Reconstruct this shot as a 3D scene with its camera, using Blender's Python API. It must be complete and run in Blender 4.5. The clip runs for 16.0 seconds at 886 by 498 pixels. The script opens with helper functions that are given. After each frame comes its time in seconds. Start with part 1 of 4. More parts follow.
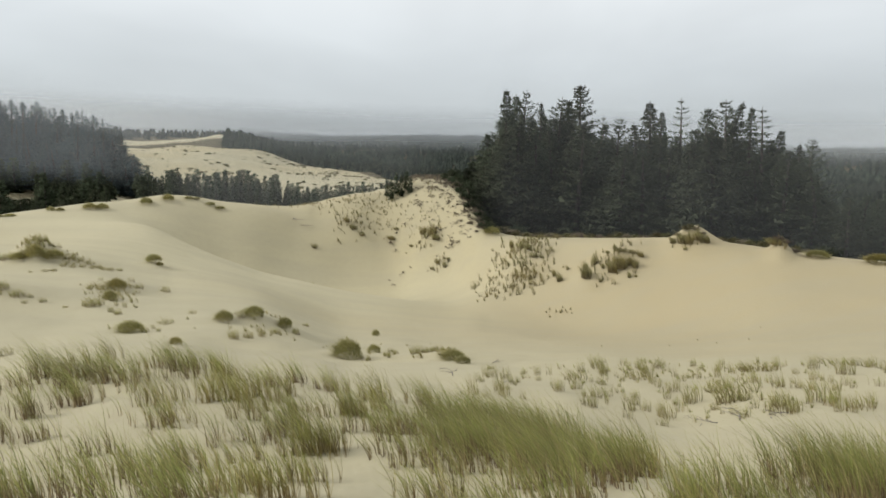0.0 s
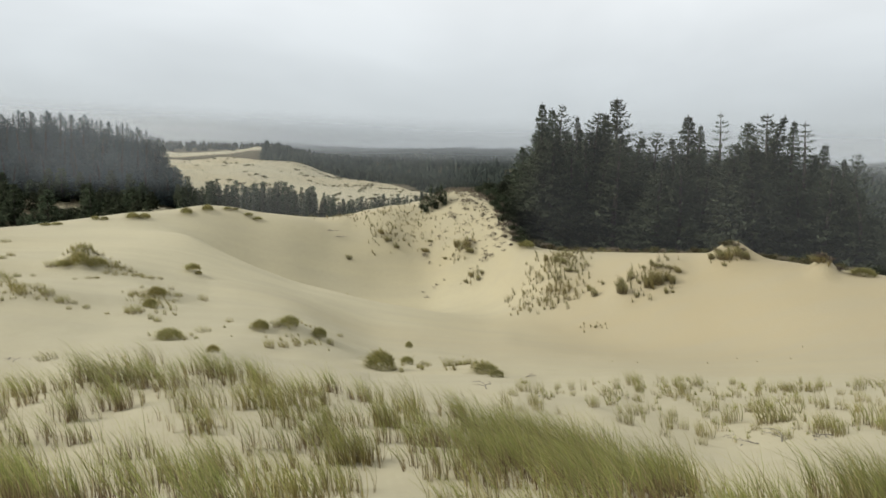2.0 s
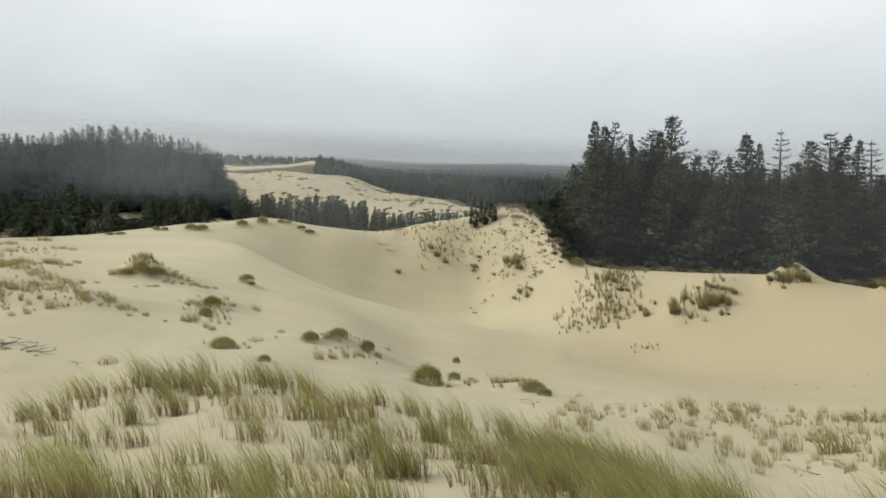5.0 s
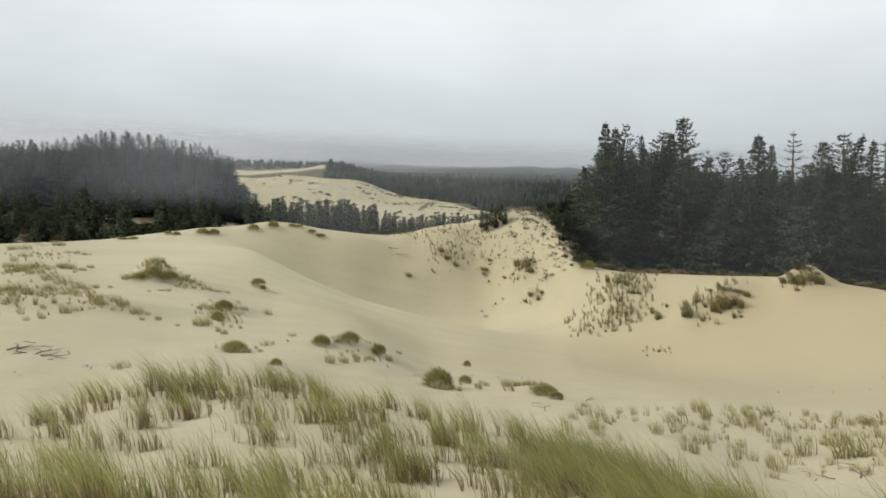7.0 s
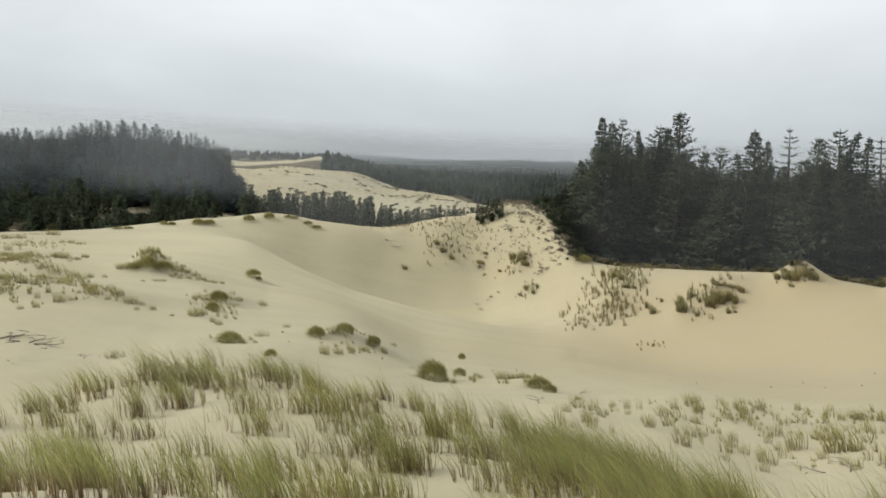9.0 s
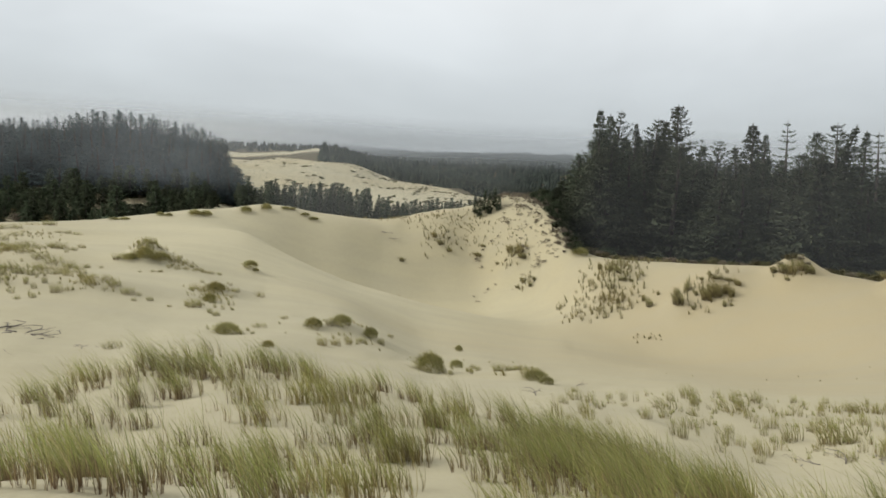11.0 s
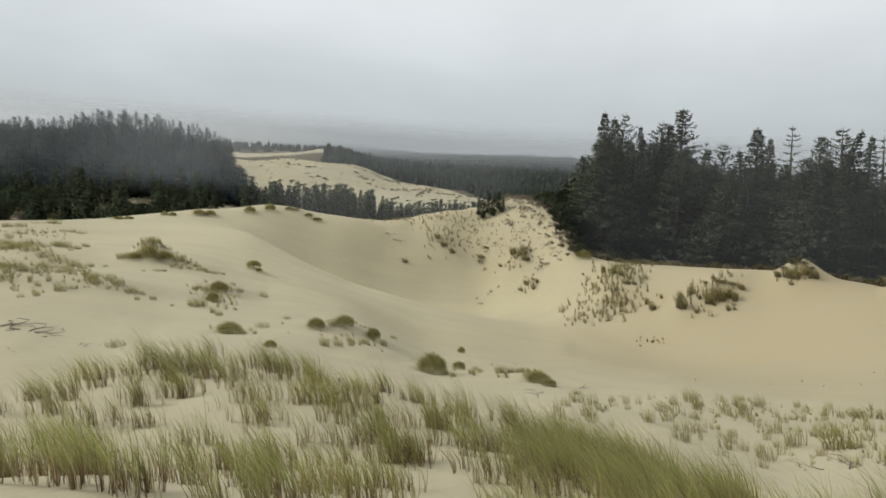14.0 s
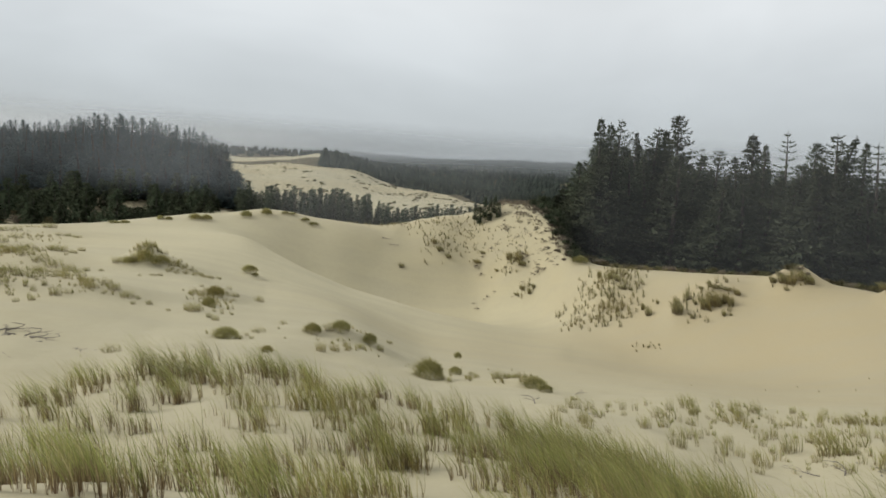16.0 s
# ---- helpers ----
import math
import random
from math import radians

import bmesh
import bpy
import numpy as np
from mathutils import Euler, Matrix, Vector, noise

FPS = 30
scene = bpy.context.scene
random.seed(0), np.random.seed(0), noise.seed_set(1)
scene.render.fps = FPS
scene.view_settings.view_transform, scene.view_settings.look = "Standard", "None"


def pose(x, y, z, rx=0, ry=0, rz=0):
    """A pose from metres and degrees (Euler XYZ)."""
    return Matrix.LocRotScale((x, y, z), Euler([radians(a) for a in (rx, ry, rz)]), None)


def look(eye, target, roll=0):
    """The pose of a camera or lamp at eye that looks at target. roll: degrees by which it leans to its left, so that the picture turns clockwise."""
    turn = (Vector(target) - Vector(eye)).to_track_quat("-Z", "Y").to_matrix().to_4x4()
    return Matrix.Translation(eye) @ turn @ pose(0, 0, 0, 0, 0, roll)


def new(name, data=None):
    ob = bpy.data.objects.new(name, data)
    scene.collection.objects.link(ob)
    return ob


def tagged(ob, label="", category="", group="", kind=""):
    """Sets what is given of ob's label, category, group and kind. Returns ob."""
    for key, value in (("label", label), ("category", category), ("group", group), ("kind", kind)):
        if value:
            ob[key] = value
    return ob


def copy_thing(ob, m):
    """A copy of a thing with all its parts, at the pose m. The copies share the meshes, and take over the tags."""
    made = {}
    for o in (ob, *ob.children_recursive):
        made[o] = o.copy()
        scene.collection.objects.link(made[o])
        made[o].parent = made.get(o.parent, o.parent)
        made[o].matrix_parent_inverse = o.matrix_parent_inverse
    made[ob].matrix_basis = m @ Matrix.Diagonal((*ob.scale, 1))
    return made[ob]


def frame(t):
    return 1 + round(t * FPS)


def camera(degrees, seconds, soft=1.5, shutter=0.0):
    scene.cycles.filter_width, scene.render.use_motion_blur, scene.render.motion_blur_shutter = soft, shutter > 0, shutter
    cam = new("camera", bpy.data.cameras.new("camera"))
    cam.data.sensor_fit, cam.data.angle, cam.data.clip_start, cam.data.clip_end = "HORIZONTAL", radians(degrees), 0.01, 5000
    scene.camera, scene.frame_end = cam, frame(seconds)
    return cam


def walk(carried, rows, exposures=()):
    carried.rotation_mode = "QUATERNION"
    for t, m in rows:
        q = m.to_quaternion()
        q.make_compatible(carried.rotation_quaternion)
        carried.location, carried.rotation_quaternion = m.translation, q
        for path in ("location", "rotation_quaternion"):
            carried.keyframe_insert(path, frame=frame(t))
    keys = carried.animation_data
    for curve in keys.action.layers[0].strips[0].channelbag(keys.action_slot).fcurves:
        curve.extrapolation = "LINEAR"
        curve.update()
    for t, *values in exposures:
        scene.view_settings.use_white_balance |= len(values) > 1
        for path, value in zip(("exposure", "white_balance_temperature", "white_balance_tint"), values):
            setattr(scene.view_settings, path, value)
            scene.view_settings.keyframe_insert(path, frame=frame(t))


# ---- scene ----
cam = camera(66.7, 16.0, soft=1.7)
PATH = [
    (0, pose(0.065, 0.029, 1.651, 81.27, -1.48, -7.82)),
    (0.5, pose(0.053, 0.02, 1.65, 81.69, -1.68, -7.2)),
    (1, pose(0.035, 0.045, 1.637, 81.89, -1.84, -6.57)),
    (1.5, pose(0.037, 0.029, 1.642, 82.01, -1.55, -5.74)),
    (2, pose(0.032, 0.031, 1.639, 82.27, -1.78, -4.89)),
    (2.5, pose(0.027, 0.028, 1.645, 82.44, -1.96, -4.14)),
    (3, pose(0.02, 0.02, 1.644, 82.68, -2.12, -3.38)),
    (3.5, pose(0.01, 0.012, 1.643, 82.79, -1.87, -2.82)),
    (4, pose(0.001, 0.035, 1.652, 82.76, -1.51, -2.05)),
    (4.5, pose(0.002, 0.011, 1.647, 83.2, -2.18, -1.02)),
    (7, pose(0, 0, 1.65, 83.68, -2.03, 0.23)),
    (7.5, pose(-0.003, -0.01, 1.643, 83.76, -2.26, 0.05)),
    (8, pose(0.02, -0.021, 1.628, 83.56, -2.76, -0.12)),
    (8.5, pose(0.024, -0.006, 1.635, 83.26, -2.36, -0.11)),
    (9, pose(0.019, -0.003, 1.632, 83.09, -2.6, -0.05)),
    (11.5, pose(-0.002, 0.004, 1.615, 82.39, -2.89, -0.26)),
    (12, pose(0.004, 0, 1.617, 82.39, -2.53, -0.31)),
    (12.5, pose(0.011, -0.001, 1.613, 82.39, -3.25, -0.16)),
    (13, pose(0.003, -0.005, 1.613, 82.43, -3.29, -0.06)),
    (13.5, pose(0.009, 0.002, 1.608, 82.43, -3.12, -0.01)),
    (14, pose(-0.008, 0.012, 1.601, 82.58, -3.3, 0.07)),
    (14.5, pose(-0.016, -0.014, 1.62, 82.65, -3.11, 0.18)),
    (15, pose(-0.029, 0.002, 1.615, 82.75, -3.08, 0.19)),
    (15.5, pose(-0.03, -0.005, 1.625, 82.89, -3.26, 0.05)),
    (16, pose(-0.025, -0.009, 1.628, 83, -3.48, -0.22)),
]
walk(cam, PATH, exposures=[(0.0, -0.06), (4.5, -0.02), (9.0, -0.02), (11.5, -0.12), (16.0, -0.2)])

# ---------------------------------------------------------------- world and light: a bright overcast sky
world = bpy.data.worlds.new("overcast_sky")
scene.world = world
world.use_nodes = True
wn, wl = world.node_tree.nodes, world.node_tree.links
wn.clear()


def wnode(kind, **values):
    n = wn.new(kind)
    for k, v in values.items():
        n.inputs[k].default_value = v
    return n


SUN_ELEV, SUN_TURN = 31.0, -84.0
w_out = wn.new("ShaderNodeOutputWorld")
w_bg = wnode("ShaderNodeBackground", Strength=1.0)
w_sky = wn.new("ShaderNodeTexSky")
w_sky.sky_type = "NISHITA"
w_sky.sun_disc = False
w_sky.sun_elevation = radians(SUN_ELEV)
w_sky.sun_rotation = radians(SUN_TURN)
w_dim = wn.new("ShaderNodeVectorMath")
w_dim.operation = "SCALE"
w_dim.inputs["Scale"].default_value = 0.10
w_co = wn.new("ShaderNodeTexCoord")
w_sep = wn.new("ShaderNodeSeparateXYZ")
w_ramp = wn.new("ShaderNodeValToRGB")      # the cloud layer, from the horizon to the zenith
w_ramp.color_ramp.interpolation = "B_SPLINE"
for pos, col in ((0.0, (0.50, 0.55, 0.58, 1)), (0.06, (0.60, 0.65, 0.68, 1)), (0.22, (0.84, 0.88, 0.90, 1)), (1.0, (0.92, 0.94, 0.94, 1))):
    e = w_ramp.color_ramp.elements.new(pos)
    e.color = col
w_ramp.color_ramp.elements.remove(w_ramp.color_ramp.elements[0])
w_ramp.color_ramp.elements.remove(w_ramp.color_ramp.elements[-1])
w_map = wn.new("ShaderNodeMapping")
w_map.inputs["Scale"].default_value = (1.0, 1.0, 2.4)
w_noise = wnode("ShaderNodeTexNoise", Scale=1.7, Detail=4.0, Roughness=0.5, Distortion=0.4)
w_range = wnode("ShaderNodeMapRange")
for k, v in ((1, 0.3), (2, 0.7), (3, 0.86), (4, 1.13)):
    w_range.inputs[k].default_value = v
w_mul = wn.new("ShaderNodeVectorMath")
w_mul.operation = "SCALE"
w_mix = wn.new("ShaderNodeMix")
w_mix.data_type = "RGBA"
w_mix.inputs[0].default_value = 0.93
wl.new(w_co.outputs["Generated"], w_sep.inputs[0])
wl.new(w_sep.outputs["Z"], w_ramp.inputs[0])
wl.new(w_co.outputs["Generated"], w_map.inputs[0])
wl.new(w_map.outputs[0], w_noise.inputs["Vector"])
wl.new(w_noise.outputs[0], w_range.inputs[0])
wl.new(w_ramp.outputs[0], w_mul.inputs[0])
wl.new(w_range.outputs[0], w_mul.inputs["Scale"])
wl.new(w_sky.outputs[0], w_dim.inputs[0])
wl.new(w_dim.outputs[0], w_mix.inputs[6])
wl.new(w_mul.outputs[0], w_mix.inputs[7])
wl.new(w_mix.outputs[2], w_bg.inputs[0])
wl.new(w_bg.outputs[0], w_out.inputs[0])

sun = new("sun", bpy.data.lights.new("sun", "SUN"))
sun.data.energy = 3.2
sun.data.angle = radians(26)
sun.data.color = (1.0, 0.97, 0.91)
sun.matrix_world = look((60 * math.sin(radians(SUN_TURN)), 60 * math.cos(radians(SUN_TURN)), 60 * math.tan(radians(SUN_ELEV))), (0, 0, 0))


# ---------------------------------------------------------------- materials
def rgb(c):
    return (*c, 1.0)


class Nodes:
    """A material's node tree, with short calls."""

    def __init__(self, name):
        self.mat = bpy.data.materials.new(name)
        self.mat.use_nodes = True
        self.t = self.mat.node_tree
        self.bsdf = self.t.nodes["Principled BSDF"]
        self.out = self.t.nodes["Material Output"]

    def add(self, kind, links=(), **values):
        n = self.t.nodes.new(kind)
        for k, v in values.items():
            n.inputs[k].default_value = v
        for k, s in links:
            self.t.links.new(s, n.inputs[k])
        return n

    def link(self, a, b):
        self.t.links.new(a, b)

    def noise(self, vec, scale, detail=3.0, rough=0.55):
        return self.add("ShaderNodeTexNoise", [("Vector", vec)], Scale=scale, Detail=detail, Roughness=rough).outputs[0]

    def ramp(self, fac, stops):
        n = self.add("ShaderNodeValToRGB", [(0, fac)])
        for i, (pos, col) in enumerate(stops):
            e = n.color_ramp.elements[i] if i < 2 else n.color_ramp.elements.new(pos)
            e.position, e.color = pos, rgb(col)
        return n.outputs[0]

    def mix(self, fac, a, b):
        n = self.t.nodes.new("ShaderNodeMix")
        n.data_type = "RGBA"
        for i, s in ((0, fac), (6, a), (7, b)):
            if isinstance(s, (int, float)):
                n.inputs[i].default_value = s
            elif isinstance(s, tuple):
                n.inputs[i].default_value = rgb(s)
            else:
                self.link(s, n.inputs[i])
        return n.outputs[2]

    def maths(self, op, a, b=0.0):
        n = self.t.nodes.new("ShaderNodeMath")
        n.operation = op
        for i, s in ((0, a), (1, b)):
            if isinstance(s, (int, float)):
                n.inputs[i].default_value = s
            else:
                self.link(s, n.inputs[i])
        return n.outputs[0]

    def bump(self, height, strength, distance, before=None):
        n = self.add("ShaderNodeBump", [("Height", height)], Strength=strength, Distance=distance)
        if before is not None:
            self.link(before, n.inputs["Normal"])
        return n.outputs[0]


def make_sand():
    m = Nodes("dune_sand")
    co = m.add("ShaderNodeNewGeometry").outputs["Position"]
    pale, tan, grey = (0.38, 0.348, 0.236), (0.366, 0.323, 0.203), (0.316, 0.294, 0.214)
    broad = m.ramp(m.noise(co, 0.018, 3.0), [(0.38, pale), (0.62, tan)])
    # darker tan sand on the face of the bowl
    place = m.add("ShaderNodeVectorMath", [(0, co)])
    place.operation = "DISTANCE"
    place.inputs[1].default_value = (30.0, 50.0, -9.0)
    bowl_tan = m.add("ShaderNodeMapRange", [("Value", m.maths("ADD", place.outputs["Value"], m.maths("MULTIPLY", m.noise(co, 0.06, 3.0), 26.0)))])
    for k, v in ((1, 22.0), (2, 52.0), (3, 0.8), (4, 0.0)):
        bowl_tan.inputs[k].default_value = v
    broad = m.mix(bowl_tan.outputs[0], broad, (0.335, 0.282, 0.172))
    # brighter sand along the brink of the bowl: sunlight put into the colour
    dry_or_lit = m.add("ShaderNodeVectorMath", [(0, co)])
    dry_or_lit.operation = "DISTANCE"
    dry_or_lit.inputs[1].default_value = (-14.0, 70.0, -9.5)
    lit_brink = m.add("ShaderNodeMapRange", [("Value", m.maths("ADD", dry_or_lit.outputs["Value"], m.maths("MULTIPLY", m.noise(co, 0.07, 3.0), 20.0)))])
    for k, v in ((1, 18.0), (2, 44.0), (3, 0.8), (4, 0.0)):
        lit_brink.inputs[k].default_value = v
    broad = m.mix(lit_brink.outputs[0], broad, (0.445, 0.405, 0.27))
    drift = m.add("ShaderNodeMapping", [("Vector", co)], Scale=(0.05, 0.4, 0.5)).outputs[0]
    streak = m.ramp(m.noise(drift, 1.0, 5.0), [(0.42, (0, 0, 0)), (0.72, (1, 1, 1))])
    col = m.mix(m.maths("MULTIPLY", streak, 0.35), broad, grey)
    fine = m.noise(co, 1.7, 6.0, 0.7)
    col = m.mix(m.maths("MULTIPLY", m.ramp(fine, [(0.45, (0, 0, 0)), (0.8, (1, 1, 1))]), 0.30), col, (0.32, 0.282, 0.196))
    speck = m.noise(co, 30.0, 2.0)
    col = m.mix(m.maths("MULTIPLY", m.ramp(speck, [(0.62, (0, 0, 0)), (0.72, (1, 1, 1))]), 0.18), col, (0.25, 0.2, 0.13))
    # forest floor: needles, moss and dead wood where trees stand
    floor = m.add("ShaderNodeAttribute")
    floor.attribute_name = "litter"
    duff = m.ramp(m.noise(co, 0.9, 5.0), [(0.3, (0.045, 0.04, 0.022)), (0.55, (0.10, 0.085, 0.05)), (0.8, (0.19, 0.165, 0.105))])
    edge = m.maths("ADD", floor.outputs["Fac"], m.maths("MULTIPLY", m.maths("SUBTRACT", m.noise(co, 0.55, 5.0, 0.7), 0.5), 1.3))
    mask = m.ramp(edge, [(0.45, (0, 0, 0)), (0.6, (1, 1, 1))])
    col = m.mix(mask, col, duff)
    m.link(col, m.bsdf.inputs["Base Color"])
    m.bsdf.inputs["Roughness"].default_value = 0.95
    m.bsdf.inputs["Specular IOR Level"].default_value = 0.15
    wave = m.add("ShaderNodeTexWave", [("Vector", co)], Scale=2.6, Distortion=5.0, Detail=3.0)
    wave.inputs["Detail Scale"].default_value = 0.6
    b = m.bump(wave.outputs["Fac"], 0.10, 0.02)
    b = m.bump(m.noise(co, 3.0, 5.0), 0.35, 0.08, b)
    b = m.bump(m.noise(co, 90.0, 2.0), 0.15, 0.004, b)
    m.link(b, m.bsdf.inputs["Normal"])
    return m.mat


def make_grass(name, root, low, mid, tip, dry_or_lit):
    """Beach grass: brown-purple at the stem, olive along the blade, straw at the tip; some blades dead."""
    m = Nodes(name)
    a = m.add("ShaderNodeAttribute")
    a.attribute_name = "along"
    col = m.ramp(a.outputs["Fac"], [(0.0, root), (0.28, low), (0.55, mid), (1.0, tip)])
    r = m.add("ShaderNodeNewGeometry").outputs["Random Per Island"]
    dead = m.ramp(r, [(0.62, (0, 0, 0)), (0.9, (1, 1, 1))])
    col = m.mix(m.maths("MULTIPLY", dead, 0.75), col, dry_or_lit)
    place = m.add("ShaderNodeNewGeometry").outputs["Position"]
    patch = m.noise(place, 0.7, 2.0)
    col = m.mix(m.maths("MULTIPLY", m.ramp(m.noise(place, 0.33, 2.0), [(0.48, (0, 0, 0)), (0.62, (1, 1, 1))]), 0.4), col, (mid[0] * 1.15, mid[1] * 0.92, mid[2] * 0.85))
    hsv = m.add("ShaderNodeHueSaturation", [("Color", col)])
    m.link(m.maths("ADD", 0.28, m.maths("ADD", m.maths("MULTIPLY", patch, 0.8), m.maths("MULTIPLY", m.maths("FRACT", m.maths("MULTIPLY", r, 37.0)), 0.65))), hsv.inputs["Value"])
    m.link(hsv.outputs[0], m.bsdf.inputs["Base Color"])
    m.bsdf.inputs["Roughness"].default_value = 0.6
    m.bsdf.inputs["Specular IOR Level"].default_value = 0.25
    thin = m.add("ShaderNodeBsdfTranslucent", [("Color", hsv.outputs[0])])
    blend = m.add("ShaderNodeMixShader", [(1, m.bsdf.outputs[0]), (2, thin.outputs[0])], Fac=0.25)
    m.link(blend.outputs[0], m.out.inputs["Surface"])
    return m.mat


def make_foliage(name, dark, light, scale=0.35):
    m = Nodes(name)
    g = m.add("ShaderNodeNewGeometry")
    r = m.add("ShaderNodeObjectInfo").outputs["Random"]
    col = m.mix(g.outputs["Random Per Island"], dark, light)
    col = m.mix(m.maths("MULTIPLY", m.noise(g.outputs["Position"], scale, 3.0), 0.5), col, dark)
    hsv = m.add("ShaderNodeHueSaturation", [("Color", col)])
    m.link(m.maths("ADD", 0.8, m.maths("MULTIPLY", r, 0.4)), hsv.inputs["Value"])
    m.link(m.maths("ADD", 0.48, m.maths("MULTIPLY", r, 0.04)), hsv.inputs["Hue"])
    m.link(hsv.outputs[0], m.bsdf.inputs["Base Color"])
    m.bsdf.inputs["Roughness"].default_value = 0.9
    m.bsdf.inputs["Specular IOR Level"].default_value = 0.08
    thin = m.add("ShaderNodeBsdfTranslucent", [("Color", hsv.outputs[0])])
    blend = m.add("ShaderNodeMixShader", [(1, m.bsdf.outputs[0]), (2, thin.outputs[0])], Fac=0.35)
    m.link(blend.outputs[0], m.out.inputs["Surface"])
    return m.mat


def make_bark(name, dark, light):
    m = Nodes(name)
    co = m.add("ShaderNodeTexCoord").outputs["Object"]
    st = m.add("ShaderNodeMapping", [("Vector", co)], Scale=(6.0, 6.0, 0.8)).outputs[0]
    n = m.noise(st, 1.5, 5.0, 0.7)
    m.link(m.ramp(n, [(0.3, dark), (0.7, light)]), m.bsdf.inputs["Base Color"])
    m.bsdf.inputs["Roughness"].default_value = 0.9
    m.link(m.bump(n, 0.6, 0.05), m.bsdf.inputs["Normal"])
    return m.mat


SAND = make_sand()
GRASS = make_grass("beach_grass", (0.13, 0.08, 0.05), (0.19, 0.145, 0.075), (0.245, 0.27, 0.076), (0.395, 0.395, 0.15), (0.42, 0.345, 0.18))
GRASS_FAR = make_grass("beach_grass_tufts", (0.13, 0.10, 0.066), (0.2, 0.17, 0.08), (0.265, 0.26, 0.09), (0.36, 0.34, 0.14), (0.36, 0.3, 0.17))
GRASS_FACE = make_grass("dune_face_grass", (0.12, 0.095, 0.06), (0.17, 0.15, 0.075), (0.25, 0.235, 0.10), (0.34, 0.32, 0.16), (0.34, 0.29, 0.18))
SPRUCE = make_foliage("spruce_needles", (0.084, 0.098, 0.064), (0.112, 0.128, 0.082))
# blue-green spruce, made paler and bluer: the hill's haze is in the colour
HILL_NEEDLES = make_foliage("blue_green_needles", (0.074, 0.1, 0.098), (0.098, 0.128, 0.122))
PINE = make_foliage("pine_needles", (0.062, 0.078, 0.047), (0.096, 0.115, 0.066))
FAR_NEEDLES = make_foliage("far_forest_needles", (0.036, 0.045, 0.036), (0.065, 0.078, 0.058), 0.02)
SHRUB = make_foliage("shrub_leaves", (0.11, 0.105, 0.055), (0.23, 0.205, 0.11), 0.8)
TWIGS = make_foliage("bare_twigs", (0.12, 0.1, 0.075), (0.26, 0.225, 0.17), 0.8)
BARK = make_bark("spruce_bark", (0.04, 0.034, 0.028), (0.11, 0.095, 0.08))
DRIFTWOOD = make_bark("dark_driftwood", (0.07, 0.058, 0.05), (0.19, 0.165, 0.15))


# ---------------------------------------------------------------- arithmetic for the land
def value_noise(x, y, seed):
    """Smooth noise from -1 to 1 on arrays."""
    xi, yi = np.floor(x).astype(np.int64), np.floor(y).astype(np.int64)
    u, v = x - xi, y - yi
    u, v = u * u * (3 - 2 * u), v * v * (3 - 2 * v)

    def h(i, j):
        k = (i * 374761393 + j * 668265263 + seed * 974634777) & 0xFFFFFFFF
        k = ((k ^ (k >> 13)) * 1274126177) & 0xFFFFFFFF
        return ((k ^ (k >> 16)) & 0xFFFF) / 32767.5 - 1

    return (h(xi, yi) * (1 - u) + h(xi + 1, yi) * u) * (1 - v) + (h(xi, yi + 1) * (1 - u) + h(xi + 1, yi + 1) * u) * v


def glide(xk, yk, x):
    """Monotone cubic through the knots xk, yk (one row for each x)."""
    h = np.diff(xk, axis=1)
    d = np.diff(yk, axis=1) / h
    m = np.zeros_like(yk)
    m[:, 0], m[:, -1] = d[:, 0], d[:, -1]
    a, b = d[:, :-1], d[:, 1:]
    w1, w2 = 2 * h[:, 1:] + h[:, :-1], h[:, 1:] + 2 * h[:, :-1]
    same = a * b > 0
    m[:, 1:-1] = np.where(same, (w1 + w2) / (w1 / np.where(same, a, 1) + w2 / np.where(same, b, 1)), 0)
    i = np.clip((x[:, None] >= xk).sum(1) - 1, 0, xk.shape[1] - 2)
    n = np.arange(len(x))
    hh = h[n, i]
    s = np.clip((x - xk[n, i]) / hh, 0, 1)
    return ((1 + 2 * s) * (1 - s) ** 2 * yk[n, i] + s * (1 - s) ** 2 * hh * m[n, i]
            + s * s * (3 - 2 * s) * yk[n, i + 1] + s * s * (s - 1) * hh * m[n, i + 1])


# The dunes, as lines that run across the view, each with its distance from the lookout and its height.
BEARINGS = (-180, -60, -34, -28, -21, -16.2, -14, -12.2, -10, -8, -4.6, 0, 4.2, 5.4, 8.3, 12, 20, 28, 36, 60, 180)
LINES = []


def line(name, distance, z):
    """One line across the view: its distance and height at each bearing."""
    n = len(BEARINGS)
    LINES.append((name, distance if isinstance(distance, list) else [distance] * n, z if isinstance(z, list) else [z] * n))


line("lookout", 0, 0)
line("brow", 5,
     [-0.26, -0.39, -0.64, -0.77, -0.95, -0.98, -1, -1.02, -1.06, -1.08, -1.1, -1.12, -1.12, -1.12, -1.1, -1.08, -0.95, -0.84, -0.71, -0.51, -0.26])
line("near_slope", [7.5, 7.5, 7.61, 7.64, 7.67, 7.69, 7.7, 7.71, 7.72, 7.73, 7.74, 7.76, 7.78, 7.79, 7.8, 7.2, 6.8, 6.4, 6.1, 6.2, 7.5],
     [-0.8, -1.4, -1.85, -1.98, -2, -2.02, -2.03, -2.04, -2.04, -2.05, -2.05, -2.05, -2.02, -2.02, -2, -1.9, -1.65, -1.4, -1.05, -0.8, -0.8])
